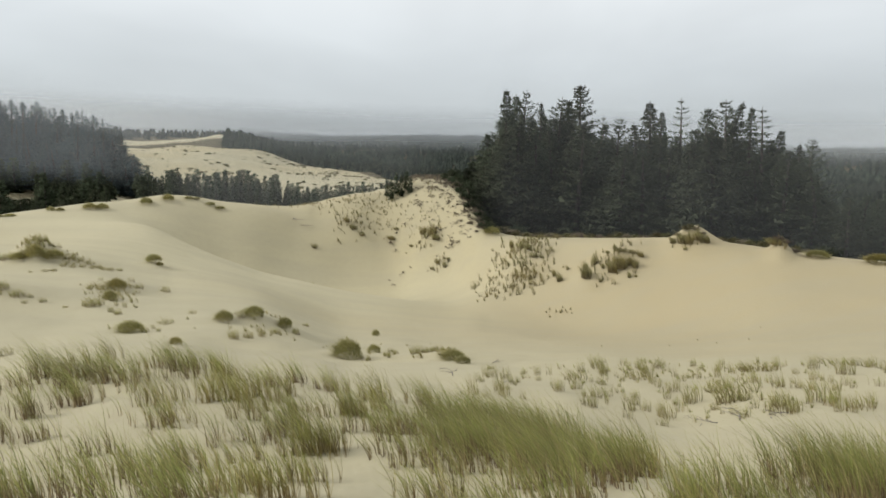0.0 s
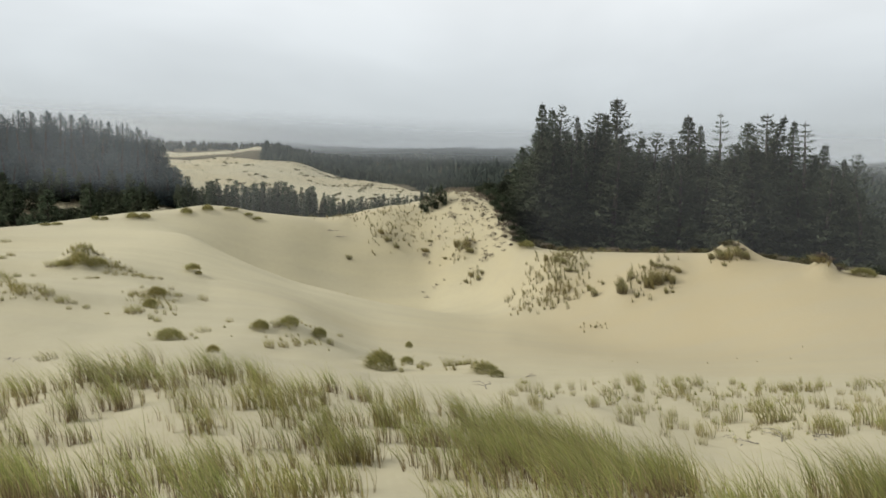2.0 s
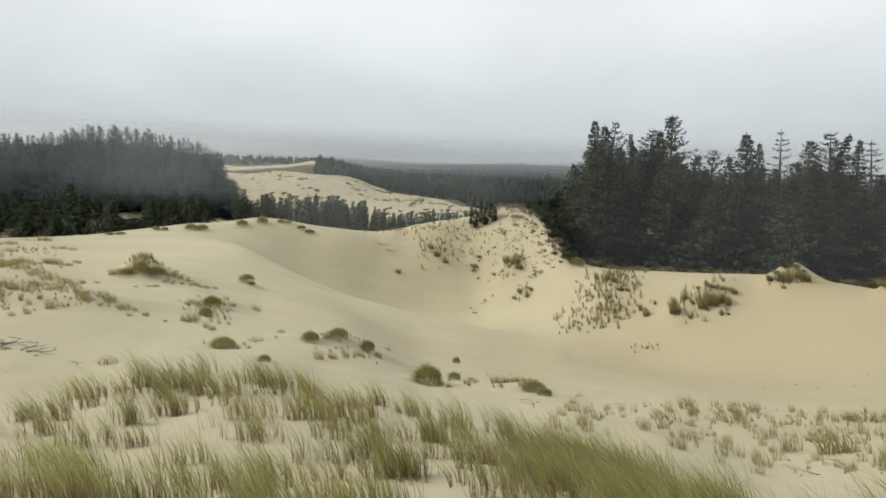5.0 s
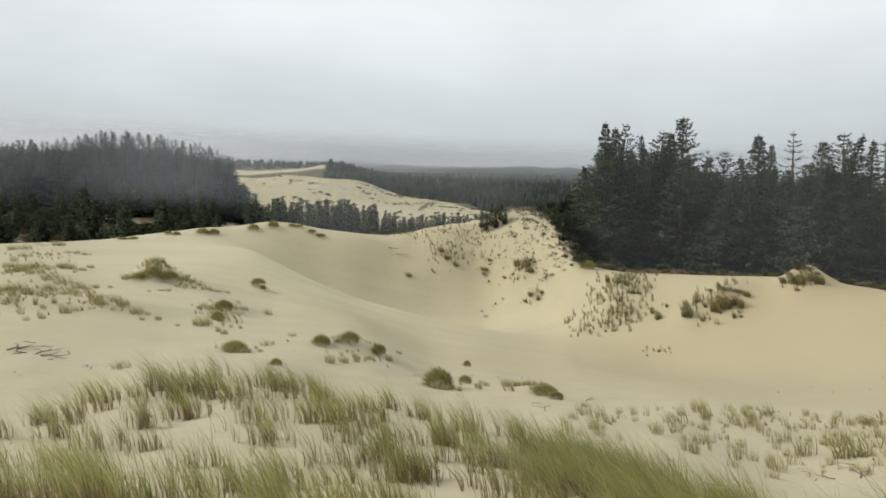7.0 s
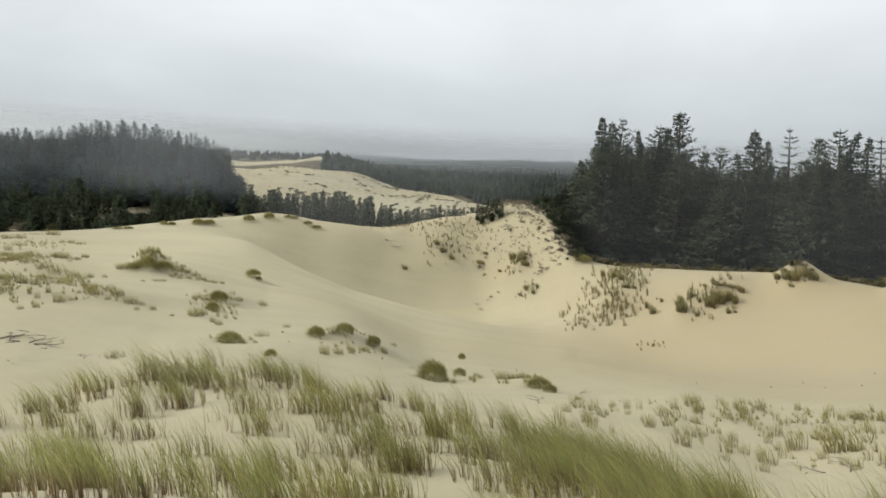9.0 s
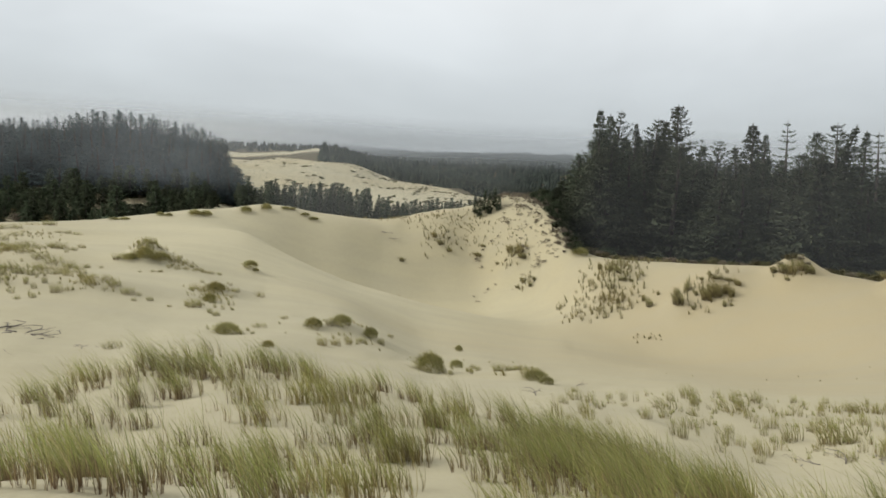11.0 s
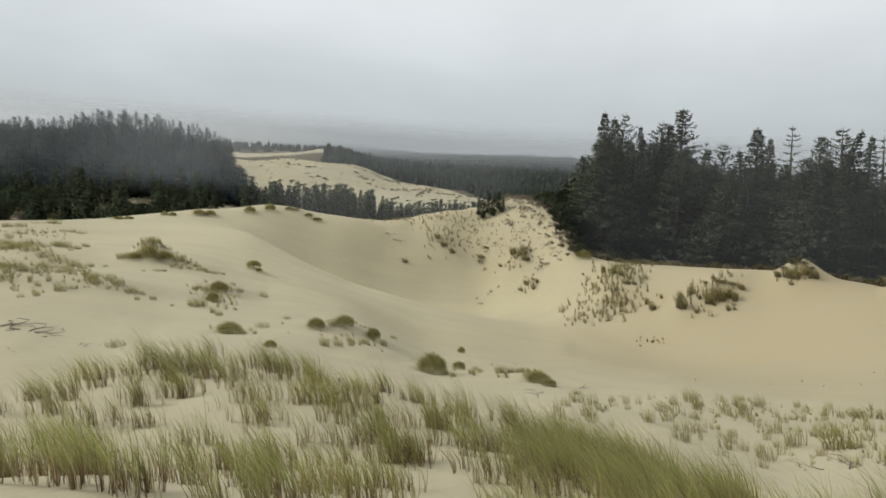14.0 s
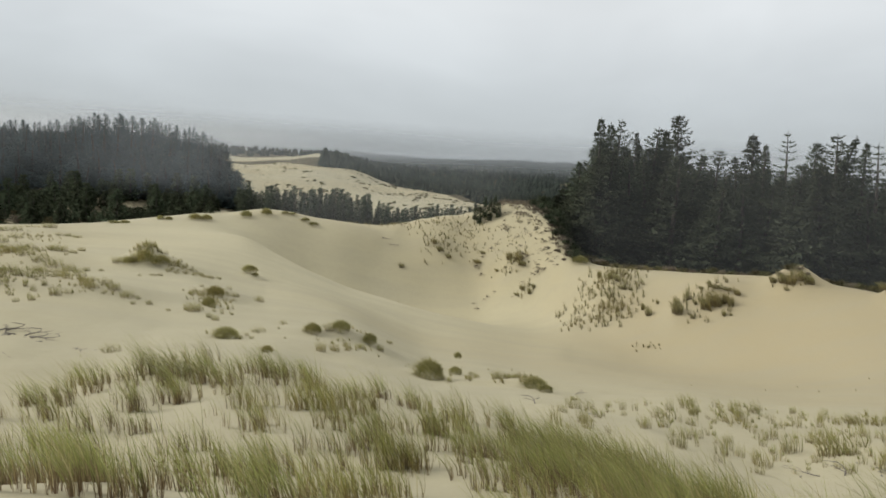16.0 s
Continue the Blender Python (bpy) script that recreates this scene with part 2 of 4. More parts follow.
line("hummock", [12, 12, 12, 15, 16, 14.68, 14, 13.65, 13.29, 13, 12.56, 12, 11.45, 11.3, 10.6, 10, 9, 8, 7.5, 8, 12],
     [-1.5, -2.3, -2.7, -3.2, -3.2, -3.02, -2.95, -2.93, -2.91, -2.9, -2.9, -2.9, -2.82, -2.8, -2.65, -2.55, -2.3, -1.95, -1.5, -1.3, -1.5])
line("behind_hummock", [20, 20, 20, 20, 22, 20.68, 20, 19.65, 19.29, 19, 18.58, 18, 17.22, 17, 16, 15, 14, 13, 12, 12, 20],
     [-2.5, -3.6, -4.2, -4.5, -4.5, -4.42, -4.4, -4.46, -4.62, -4.7, -4.69, -4.65, -4.53, -4.5, -4.25, -3.85, -3.6, -3.4, -2.7, -2, -2.5])
line("tufts", [30, 30, 30, 32, 32, 31.23, 31, 31, 31, 31, 30.03, 28, 27.22, 27, 26, 24, 20, 20, 20, 20, 30],
     [-3.5, -4.6, -5.1, -5.6, -6.1, -6.1, -6.1, -6.14, -6.27, -6.4, -6.74, -7.1, -6.94, -6.9, -6.6, -6.1, -4.85, -4.6, -4, -3, -3.5])
line("shelf", [52, 52, 52, 52, 55, 57.5, 58, 57.56, 56.27, 55, 52.92, 50, 47.66, 47, 45, 41, 38, 36, 34, 34, 52],
     [-5, -6, -6.4, -6.5, -6.9, -7.88, -8.4, -8.76, -9.19, -9.6, -10.54, -11.4, -11.24, -11.2, -10.9, -9.9, -9.2, -8.5, -7.1, -5, -5])
line("valley", [70, 70, 70, 73, 77, 80, 76, 73, 71, 70, 69, 69, 68.5, 68, 66, 61, 55, 52, 50, 50, 70],
     [-6, -6.4, -6.6, -7.3, -7.5, -7.5, -8.5, -9.3, -10.2, -11.05, -12, -13.3, -14, -14.1, -13.95, -12.9, -12.4, -11, -9.2, -7, -6])
line("bowl", [80, 80, 80, 84.5, 89, 88, 86, 85, 83.5, 82, 82, 83, 82, 81, 78, 70, 64, 61, 58, 58, 80],
     [-6.5, -7, -7.2, -7.85, -7.75, -8.7, -10.5, -12.1, -14.1, -15.4, -16.6, -17.2, -17.1, -16.3, -15, -13, -10.55, -9.4, -8.3, -7, -6.5])
line("crest", [88, 88, 88, 94, 97, 98.69, 99, 98.78, 98.26, 98, 99.93, 104, 105.56, 106, 104, 84, 73, 69, 67, 66, 88],
     [-7, -7.3, -7.6, -8.1, -7.2, -6.6, -6.1, -6.35, -6.95, -7.25, -8, -6.3, -5.3, -3.3, -3.1, -9.1, -7.7, -6.75, -6.9, -6, -7])
line("behind_crest", [112, 115, 118, 125, 130, 131.26, 132, 133.44, 136.04, 138, 139.81, 142, 145.12, 146, 138, 106, 98, 95, 93, 90, 112],
     [-9, -12, -13, -13.5, -13, -12.19, -12, -12.32, -13.11, -13.5, -13.25, -12.5, -11.5, -8, -5, -12, -12.5, -12, -12, -10, -9])
line("wood_edge", 200,
     [-8, -9, -10.5, -9.5, -9.5, -13.7, -15.5, -16.16, -16.78, -17, -17, -17, -16.22, -16, -14, -17, -17, -17, -17, -14, -8])
line("wooded_hill", [275, 275, 275, 275, 275, 281.58, 285, 286.63, 288.29, 290, 295, 300, 300, 300, 300, 300, 300, 300, 300, 300, 275],
     [0, -6, -8, -6, -6, -9.55, -11.5, -12.64, -13.9, -14.8, -15.89, -17, -17.78, -18, -20, -22, -24, -26, -26, -10, 0])
line("far_dune", [400, 450, 480, 500, 520, 508.47, 500, 492.77, 481.98, 470, 430, 390, 382.2, 380, 400, 450, 450, 450, 450, 450, 400],
     [5, 0, -5, -5, -8, -6.2, -4.4, -3.9, -4.8, -4.6, -12.6, -16.6, -18.5, -19.5, -23, -26, -28, -30, -30, -10, 5])
line("far_hollow", 640,
     [3, 0.5, -4.5, -13, -13, -13, -12, -11, -11, -12, -20, -23.3, -25.8, -26.8, -29.5, -31.5, -32.5, -33, -32, -7, 3])
line("far_flat", 800,
     [5, 5, 0, -4, -6, -6, -3, -1, 0.5, -4, -20, -26, -29.12, -30, -32, -33, -33, -32, -30, 0, 5])
line("far_ridge", 1250,
     [15, 10, 12, 12, 12, 11, 10, 10, 9, 8, 3.39, 4, 5.56, 6, 7, 8, 8, 5, 2, 5, 15])
line("horizon", 4600, 10)
_fine = np.arange(-180, 180.01, 0.25)


def _across(values):
    """A line's values at every quarter degree, with soft bends."""
    knots = np.broadcast_to(np.array(BEARINGS, float), (len(_fine), len(BEARINGS)))
    v = glide(knots, np.broadcast_to(np.array(values, float), knots.shape), _fine)
    w = np.exp(-(np.arange(-20, 21) * 0.25 / 1.3) ** 2)
    return np.convolve(np.pad(v, 20, mode="edge"), w / w.sum(), mode="valid")


_r = [_across(d) for _, d, _ in LINES]
_z = [_across(z) for _, _, z in LINES]
# Small dunes held by plants: bearing, distance, height, width across, width along.
MOUNDS = [(14.8, 72, 1.3, 3.2, 3.6), (23.2, 66.5, 1.2, 2.6, 2.4), (6.6, 88, 0.5, 2.2, 2.2), (0.6, 94, 0.6, 3.4, 2.6), (-23.4, 53, 1.15, 1.6, 2.2), (-21.8, 52, 0.45, 2.2, 2.0), (-15.4, 56, 0.4, 0.8, 0.8), (-33, 44, 0.7, 4, 3), (-31, 58, 0.6, 5, 3),
          (-17.8, 43, 0.5, 1.6, 1.6), (-0.1, 25.5, 0.35, 0.8, 0.9), (-7.6, 30.5, 0.25, 1.2, 0.9), (28.3, 68, 1.25, 1.7, 1.9), (29.4, 68, 0.6, 2.0, 2.0),
          (34.9, 66, 1.3, 1.0, 1.6), (-15.0, 98, 0.4, 2.6, 2.6), (-12.3, 98, 0.3, 2, 2.6), (-19.5, 97, 0.3, 2.6, 2.6), (-10.2, 800, 6.5, 22, 60),
          (-31, 54, 0.55, 6, 2.2), (-30, 40.5, 0.4, 5, 2), (-25.4, 39, 0.35, 3, 1.2), (-30.5, 78, 0.7, 6, 3), (0.3, 95, 0.7, 3, 3), (7, 89.5, 0.8, 1.8, 2.2), (7.9, 84, 0.6, 1.4, 1.6), (20.5, 64.3, 0.7, 1.2, 1.6), (-7, 30, 0.3, 2.2, 0.8), (8.5, 24.5, 0.25, 2.0, 0.8)]


def height(x, y):
    """The height of the ground, on arrays."""
    x, y = np.atleast_1d(np.asarray(x, float)), np.atleast_1d(np.asarray(y, float))
    az, r = np.arctan2(x, y), np.hypot(x, y)
    rk = np.empty((len(x), len(LINES)))
    zk = np.empty_like(rk)
    for i in range(len(LINES)):
        rk[:, i] = np.interp(np.degrees(az), _fine, _r[i])
        zk[:, i] = np.interp(np.degrees(az), _fine, _z[i])
    z = glide(rk, zk, np.minimum(r, 4590))
    soft = np.clip((r - 3) / 40, 0, 1)
    z = z + 0.06 * value_noise(x / 1.5, y / 1.5, 9) * np.clip(1.6 - r / 14, 0, 1) + 0.055 * value_noise(x / 0.9, y / 0.9, 1) * np.clip(1.4 - r / 40, 0, 1) + 0.07 * value_noise(x / 2.6, y / 2.6, 2) * np.clip(1.3 - r / 90, 0, 1)
    z = z + soft * 0.16 * value_noise(x / 9, y / 9, 3) + np.clip((r - 30) / 20, 0, 1) * np.clip((95 - r) / 25, 0, 1) * 0.4 * value_noise(x / 17, y / 24, 8) + np.clip((r - 90) / 60, 0, 1) * 0.35 * value_noise(x / 13, y / 13, 4)
    far = np.clip((r - 260) / 150, 0, 1)
    z = z + far * (1.6 - 3.2 * np.abs(value_noise(x / 46, y / 30, 5)) + 0.6 * value_noise(x / 12, y / 12, 6)) + np.clip((r - 800) / 300, 0, 1) * 4.0 * value_noise(x / 160, y / 160, 7)
    knobs = np.clip((np.degrees(az) + 9) / 6, 0, 1) * np.clip((12 - np.degrees(az)) / 3, 0, 1) * np.clip((r - 88) / 8, 0, 1) * np.clip((125 - r) / 8, 0, 1)
    z = z + knobs * (0.32 * value_noise(x / 3.2, y / 3.2, 11) + 0.15 * value_noise(x / 1.5, y / 1.5, 12))
    for b, d, h, across, along in MOUNDS:
        b = radians(b)
        da = x * math.cos(b) - y * math.sin(b)
        dr = x * math.sin(b) + y * math.cos(b) - d
        z = z + h * np.exp(-(da / across) ** 2 - (dr / along) ** 2)
    return z


def spot(bearing, r):
    """A place on the ground from its bearing (degrees, to the right of ahead) and distance."""
    x, y = r * math.sin(radians(bearing)), r * math.cos(radians(bearing))
    return x, y, float(height(x, y)[0])


def spots(bearing, r):
    b = np.radians(bearing)
    x, y = r * np.sin(b), r * np.cos(b)
    return np.stack([x, y, height(x, y)], 1)


def litter(x, y):
    """1 where a wood stands and its litter covers the sand, 0 on open sand."""
    az, r = np.degrees(np.arctan2(x, y)), np.hypot(x, y)

    def band(v, lo, hi, soft):
        return np.clip((v - lo) / soft + 0.5, 0, 1) * np.clip((hi - v) / soft + 0.5, 0, 1)

    edge = np.interp(az, (-60, 8, 12, 20, 28, 36, 60), (400, 125, 92, 83, 80, 77, 75))
    grove = np.clip((r - edge) / 6, 0, 1) * np.clip((az - 7.5) / 3, 0, 1)
    left = band(r, 172, 330, 12) * np.clip((-15.5 - az) / 1.5, 0, 1)
    scrub = band(r, 108, 185, 14) * np.clip((-17 - az) / 5, 0, 1) * 0.62
    row = band(r, 150, 212, 8) * band(az, -17, 5, 2)
    tip = np.interp(az, (-60, -18, -14, -10, -7.5, -5, -4, 0, 4, 8, 60), (330, 840, 850, 880, 700, 520, 450, 410, 360, 250, 120))
    far = np.clip((r - tip) / 25, 0, 1)
    dune_scrub = np.maximum(band(r, 300, 540, 60) * 0.39, band(r, 540, 785, 20) * 0.75) * (1 - far)
    return np.maximum.reduce([grove, left, scrub, row, far, dune_scrub])


# ---------------------------------------------------------------- mesh helpers
def mesh_object(name, verts, faces, material, parent=None, label="", smooth=True, along=None):
    me = bpy.data.meshes.new(name)
    me.from_pydata(verts.tolist() if isinstance(verts, np.ndarray) else verts, [], faces.tolist() if isinstance(faces, np.ndarray) else faces)
    me.materials.append(material)
    if smooth:
        me.shade_smooth()
    if along is not None:
        a = me.attributes.new("along", "FLOAT", "POINT")
        a.data.foreach_set("value", np.asarray(along, np.float32))
    ob = new(name, me)
    if parent is not None:
        ob.parent = parent
    if label:
        tagged(ob, label=label)
    return ob


class Pile:
    """Collects pieces of geometry for one mesh."""

    def __init__(self):
        self.v, self.f, self.n = [], [], 0

    def add(self, verts, faces):
        self.v.append(np.asarray(verts, float).reshape(-1, 3))
        self.f += [tuple(i + self.n for i in q) for q in faces]
        self.n += len(self.v[-1])

    def tube(self, path, radii, sides=6, cap=True):
        """A tapered stem through the points of a path."""
        path = np.asarray(path, float)
        rings = []
        for i, p in enumerate(path):
            d = path[min(i + 1, len(path) - 1)] - path[max(i - 1, 0)]
            d = d / (np.linalg.norm(d) + 1e-9)
            side = np.cross(d, (0.31, 0.17, 0.93) if abs(d[2]) < 0.9 else (1, 0, 0))
            side /= np.linalg.norm(side)
            other = np.cross(d, side)
            a = np.arange(sides) * 2 * math.pi / sides
            rings.append(p + radii[i] * (np.cos(a)[:, None] * side + np.sin(a)[:, None] * other))
        fs = [(i * sides + j, i * sides + (j + 1) % sides, (i + 1) * sides + (j + 1) % sides, (i + 1) * sides + j)
              for i in range(len(path) - 1) for j in range(sides)]
        if cap:
            fs.append(tuple(range(sides))[::-1])
            fs.append(tuple((len(path) - 1) * sides + j for j in range(sides)))
        self.add(np.concatenate(rings), fs)

    def sprays(self, base, direction, length, width, rng):
        """Flat needle sprays: four-cornered flakes, one for each row."""
        n = len(base)
        d = direction / (np.linalg.norm(direction, axis=1, keepdims=True) + 1e-9)
        s = np.cross(d, rng.normal(size=(n, 3)))
        s /= np.linalg.norm(s, axis=1, keepdims=True) + 1e-9
        q = np.stack([base, base + d * (length * 0.45)[:, None] + s * (width * 0.5)[:, None], base + d * length[:, None],
                      base + d * (length * 0.55)[:, None] - s * (width * 0.5)[:, None]], 1)
        k = np.arange(n)[:, None] * 4 + np.arange(4) + self.n
        self.v.append(q.reshape(-1, 3))
        self.f += [tuple(r) for r in k.tolist()]
        self.n += 4 * n

    def object(self, name, material, parent=None, label="", smooth=False, crown=None):
        """One mesh; crown: the middle of a leafy crown, whose surface the leaves follow in how they take the light."""
        v = np.concatenate(self.v)
        ob = mesh_object(name, v, self.f, material, parent, label, smooth or crown is not None)
        if crown is not None:
            d = v - np.asarray(crown)
            d = d / (np.linalg.norm(d, axis=1, keepdims=True) + 1e-6)
            d += np.random.default_rng(len(v)).normal(size=d.shape) * 0.22
            d[:, 2] += 0.35
            d /= np.linalg.norm(d, axis=1, keepdims=True) + 1e-6
            ob.data.normals_split_custom_set_from_vertices(d.tolist())
        return ob


# ---------------------------------------------------------------- the ground, one sheet out to the horizon
def build_ground():
    az = np.concatenate([np.arange(-180, -52, 4.0), np.arange(-52, 52.01, 0.3), np.arange(56, 180, 4.0)])
    rr = [0.4]
    while rr[-1] < 4550:
        rr.append(rr[-1] * (1.022 if rr[-1] < 300 else 1.03))
    rr = np.array(rr)
    a, r = np.meshgrid(np.radians(az), rr)
    x, y = (r * np.sin(a)).ravel(), (r * np.cos(a)).ravel()
    z = np.concatenate([height(x[i:i + 20000], y[i:i + 20000]) for i in range(0, len(x), 20000)])
    verts = np.concatenate([np.stack([x, y, z], 1), [[0, 0, height(0.0, 0.001)[0]]]])
    n = len(az)
    i, j = np.meshgrid(np.arange(len(rr) - 1), np.arange(n), indexing="ij")
    k = (j + 1) % n
    quads = np.stack([i * n + j, (i + 1) * n + j, (i + 1) * n + k, i * n + k], -1).reshape(-1, 4)
    faces = quads[:, ::-1].tolist() + [(len(verts) - 1, (q + 1) % n, q) for q in range(n)]
    ob = mesh_object("ground", verts, faces, SAND)
    at = ob.data.attributes.new("litter", "FLOAT", "POINT")
    at.data.foreach_set("value", np.append(litter(x, y), 0).astype(np.float32))
    return tagged(ob, "pale wind-blown sand dunes with a deep bowl", "sand dunes", kind="structure")


ground = build_ground()


# ---------------------------------------------------------------- trees
def conifer(name, seed, tall, spread, whorl=0.62, limbs=5, sprays=11, bare=0.12, droop=0.25, ragged=0.3, top=0.85, size=0.75, lean=0.02,
            needles=SPRUCE, far=False, taper=0.58, label="dark green spruce", category="tree", group="conifers"):
    """A conifer: an Empty at its foot, a tapered trunk, and a crown of limbs with many needle sprays."""
    rng = np.random.default_rng(seed)
    root = new(name)
    root.empty_display_size = 0.5
    trunk, crown = Pile(), Pile()
    hs = np.linspace(0, 1, 7)
    bend = rng.normal(size=2) * 0.012 * tall

    def stem(s):
        return np.array([-lean * tall * s ** 1.5 + bend[0] * math.sin(s * 4), bend[1] * math.sin(s * 3.3), tall * s])

    trunk.tube([stem(s) - (np.array([0, 0, 0.4]) if s == 0 else 0) for s in hs], [0.018 * tall * (1 - s) ** 0.8 + 0.02 for s in hs], 7)
    z = bare * tall
    gap = rng.uniform(0, 2 * math.pi)
    while z < tall * 0.985:
        s = z / tall
        u = (s - bare) / (1 - bare)
        reach = spread * (min(1.0, 0.55 + 1.6 * u) * (1 - u) ** top + 0.015)
        count = max(3, int(limbs * (1 - 0.3 * u) + 0.5))
        for k in range(count):
            a = gap + k * 2 * math.pi / count + rng.normal() * 0.35
            wind = 1 - 0.18 * math.cos(a)
            ln = reach * wind * max(0.25, 1 + rng.normal() * ragged)
            out = np.array([math.cos(a), math.sin(a), 0])
            rise = 0.25 * (u - 0.35)
            pts = [stem(s) + out * ln * q + np.array([0, 0, ln * (rise * q - droop * q * q + 0.16 * q ** 3)]) for q in (0, 0.35, 0.7, 1.0)]
            crown.tube(pts[::3] if far else pts[::2] + pts[3:], [0.012 * ln + 0.012, 0.006] if far else [0.012 * ln + 0.012, 0.007 * ln + 0.008, 0.006], 3, False)
            n = max(4, int(1.25 * sprays * (0.35 + 0.65 * ln / max(spread, 0.1))))
            q = rng.uniform(0.12, 1.0, n) ** 0.8
            base = np.array([np.interp(q, (0, 0.35, 0.7, 1.0), [p[c] for p in pts]) for c in range(3)]).T
            away = out * rng.uniform(0.3, 1.0, (n, 1)) + np.cross(out, (0, 0, 1)) * rng.normal(size=(n, 1)) * 0.8 + np.array([0, 0, 1]) * rng.normal(-0.15, 0.55, (n, 1))
            fine = size * (1.05 - taper * u)
            crown.sprays(base, away, fine * rng.uniform(0.55, 1.2, n), fine * rng.uniform(0.22, 0.42, n), rng)
        gap += 2.4
        z += whorl * rng.uniform(0.7, 1.3) * (1.0 - 0.35 * u)
    n = 14
    tipz = stem(1.0)
    crown.sprays(np.tile(tipz, (n, 1)) - np.array([0, 0, 1]) * rng.uniform(0, 0.06 * tall, (n, 1)), rng.normal(size=(n, 3)) * 0.35 + (0, 0, 0.7), size * rng.uniform(0.25, 0.5, n), size * rng.uniform(0.06, 0.12, n), rng)
    trunk.object("trunk", BARK, root, smooth=True)
    v = np.concatenate(crown.v)
    axis = np.zeros_like(v)
    axis[:, 2] = v[:, 2] * 0.92 - 0.02 * tall
    crown.object("crown", needles, root, crown=axis)
    return tagged(root, label, category, group)


def shrub(name, seed, tall, wide, leaves, count=420, size=0.4, label="low green shrub", category="shrub", group="shrubs"):
    """A bush: short stems from one foot, and a ragged dome of leaf sprays."""
    rng = np.random.default_rng(seed)
    root = new(name)
    stems, crown = Pile(), Pile()
    lobes = []
    thick = 0.02 + 0.012 * tall
    ring = np.array([(math.cos(a) * thick, math.sin(a) * thick, -0.1) for a in (0, 1.57, 3.14, 4.71)])
    stems.add(ring, [(3, 2, 1, 0)])
    for k in range(9):
        a, q = rng.uniform(0, 6.28), rng.uniform(0.2, 1.0)
        tip = np.array([math.cos(a) * wide * 0.5 * q, math.sin(a) * wide * 0.5 * q, tall * (1 - 0.45 * q * q) * rng.uniform(0.65, 1.0)])
        n = stems.n
        stems.add(np.concatenate([ring * 0.6 + tip * (0.45, 0.45, 0.5), ring * (0.2, 0.2, 0) + tip]), [(i - n, (i + 1) % 4 - n, (i + 1) % 4, i) for i in range(4)] + [(i, (i + 1) % 4, 4 + (i + 1) % 4, 4 + i) for i in range(4)])
        lobes.append(tip)
    lobes = np.array(lobes)
    pick = lobes[rng.integers(0, len(lobes), count)] * rng.uniform(0.45, 1.0, (count, 1)) + rng.normal(size=(count, 3)) * (wide * 0.13, wide * 0.13, tall * 0.13)
    pick[:, 2] = np.maximum(pick[:, 2], 0.05)
    crown.sprays(pick, rng.normal(size=(count, 3)) + (0, 0, 0.5), size * rng.uniform(0.5, 1.2, count), size * rng.uniform(0.3, 0.6, count), rng)
    stems.object("stem", BARK, root, smooth=True)
    crown.object("crown", leaves, root, crown=None if leaves is TWIGS else (0, 0, 0.1 * tall))
    return tagged(root, label, category, group)


def plant(kind, bearing, r, scale=1.0, turn=None, squash=1.0, used=set()):
    """Stand a copy of a plant on the ground; the first one is moved, not copied."""
    x, y, z = spot(bearing, r)
    m = Matrix.Translation((x, y, z)) @ Matrix.Rotation(random.uniform(0, 6.28) if turn is None else turn, 4, "Z")
    first = kind.name not in used
    used.add(kind.name)
    ob = kind if first else copy_thing(kind, m)
    ob.matrix_basis = m @ Matrix.Diagonal((scale * squash, scale * squash, scale, 1))
    return ob


rnd = random.Random(5)
GROVE = "spruces of the grove beside the dune bowl"
BIG = [conifer("spruce_tree", 11, 20, 4.9, whorl=0.5, limbs=8, sprays=34, bare=0.02, size=0.72, ragged=0.26, top=1.0, droop=0.12, label="tall dense dark spruce on a dune edge", group=GROVE),
       conifer("spruce_tree", 12, 20, 5.6, whorl=0.56, limbs=7, sprays=36, bare=0.03, size=0.72, ragged=0.4, top=0.85, droop=0.02, label="tall broad-topped dark spruce on a dune edge", group=GROVE),
       conifer("spruce_tree", 13, 20, 4.2, whorl=0.52, limbs=7, sprays=32, ragged=0.32, bare=0.03, droop=0.12, size=0.66, top=1.05, label="tall slim dark spruce in a grove", group=GROVE)]
SPARSE = conifer("spruce_tree", 14, 20, 4.4, whorl=1.05, limbs=5, sprays=44, ragged=0.35, bare=0.1, droop=0.0, top=0.85, size=0.5,
                 label="half-bare spruce with level layered limbs", group=GROVE)
PLUME = conifer("spruce_tree", 15, 20, 5.6, whorl=0.62, limbs=6, sprays=44, ragged=0.55, bare=0.03, droop=-0.16, top=0.75, size=0.62, label="ragged open-crowned dark spruce", group=GROVE)
NARROW = conifer("spruce_tree", 16, 16, 2.6, whorl=0.42, limbs=7, sprays=28, ragged=0.28, bare=0.02, top=1.0, size=0.5, label="slim pointed spruce among taller ones", group=GROVE)


def tree_to(kind, tall, bearing, r, top_z, squash=1.0):
    """A tree that reaches the height top_z."""
    z = spot(bearing, r)[2]
    s = (top_z - z) / tall
    return plant(kind, bearing, r, s, rnd.uniform(0, 6.28), squash / s * min(1.15, max(0.7, s)))


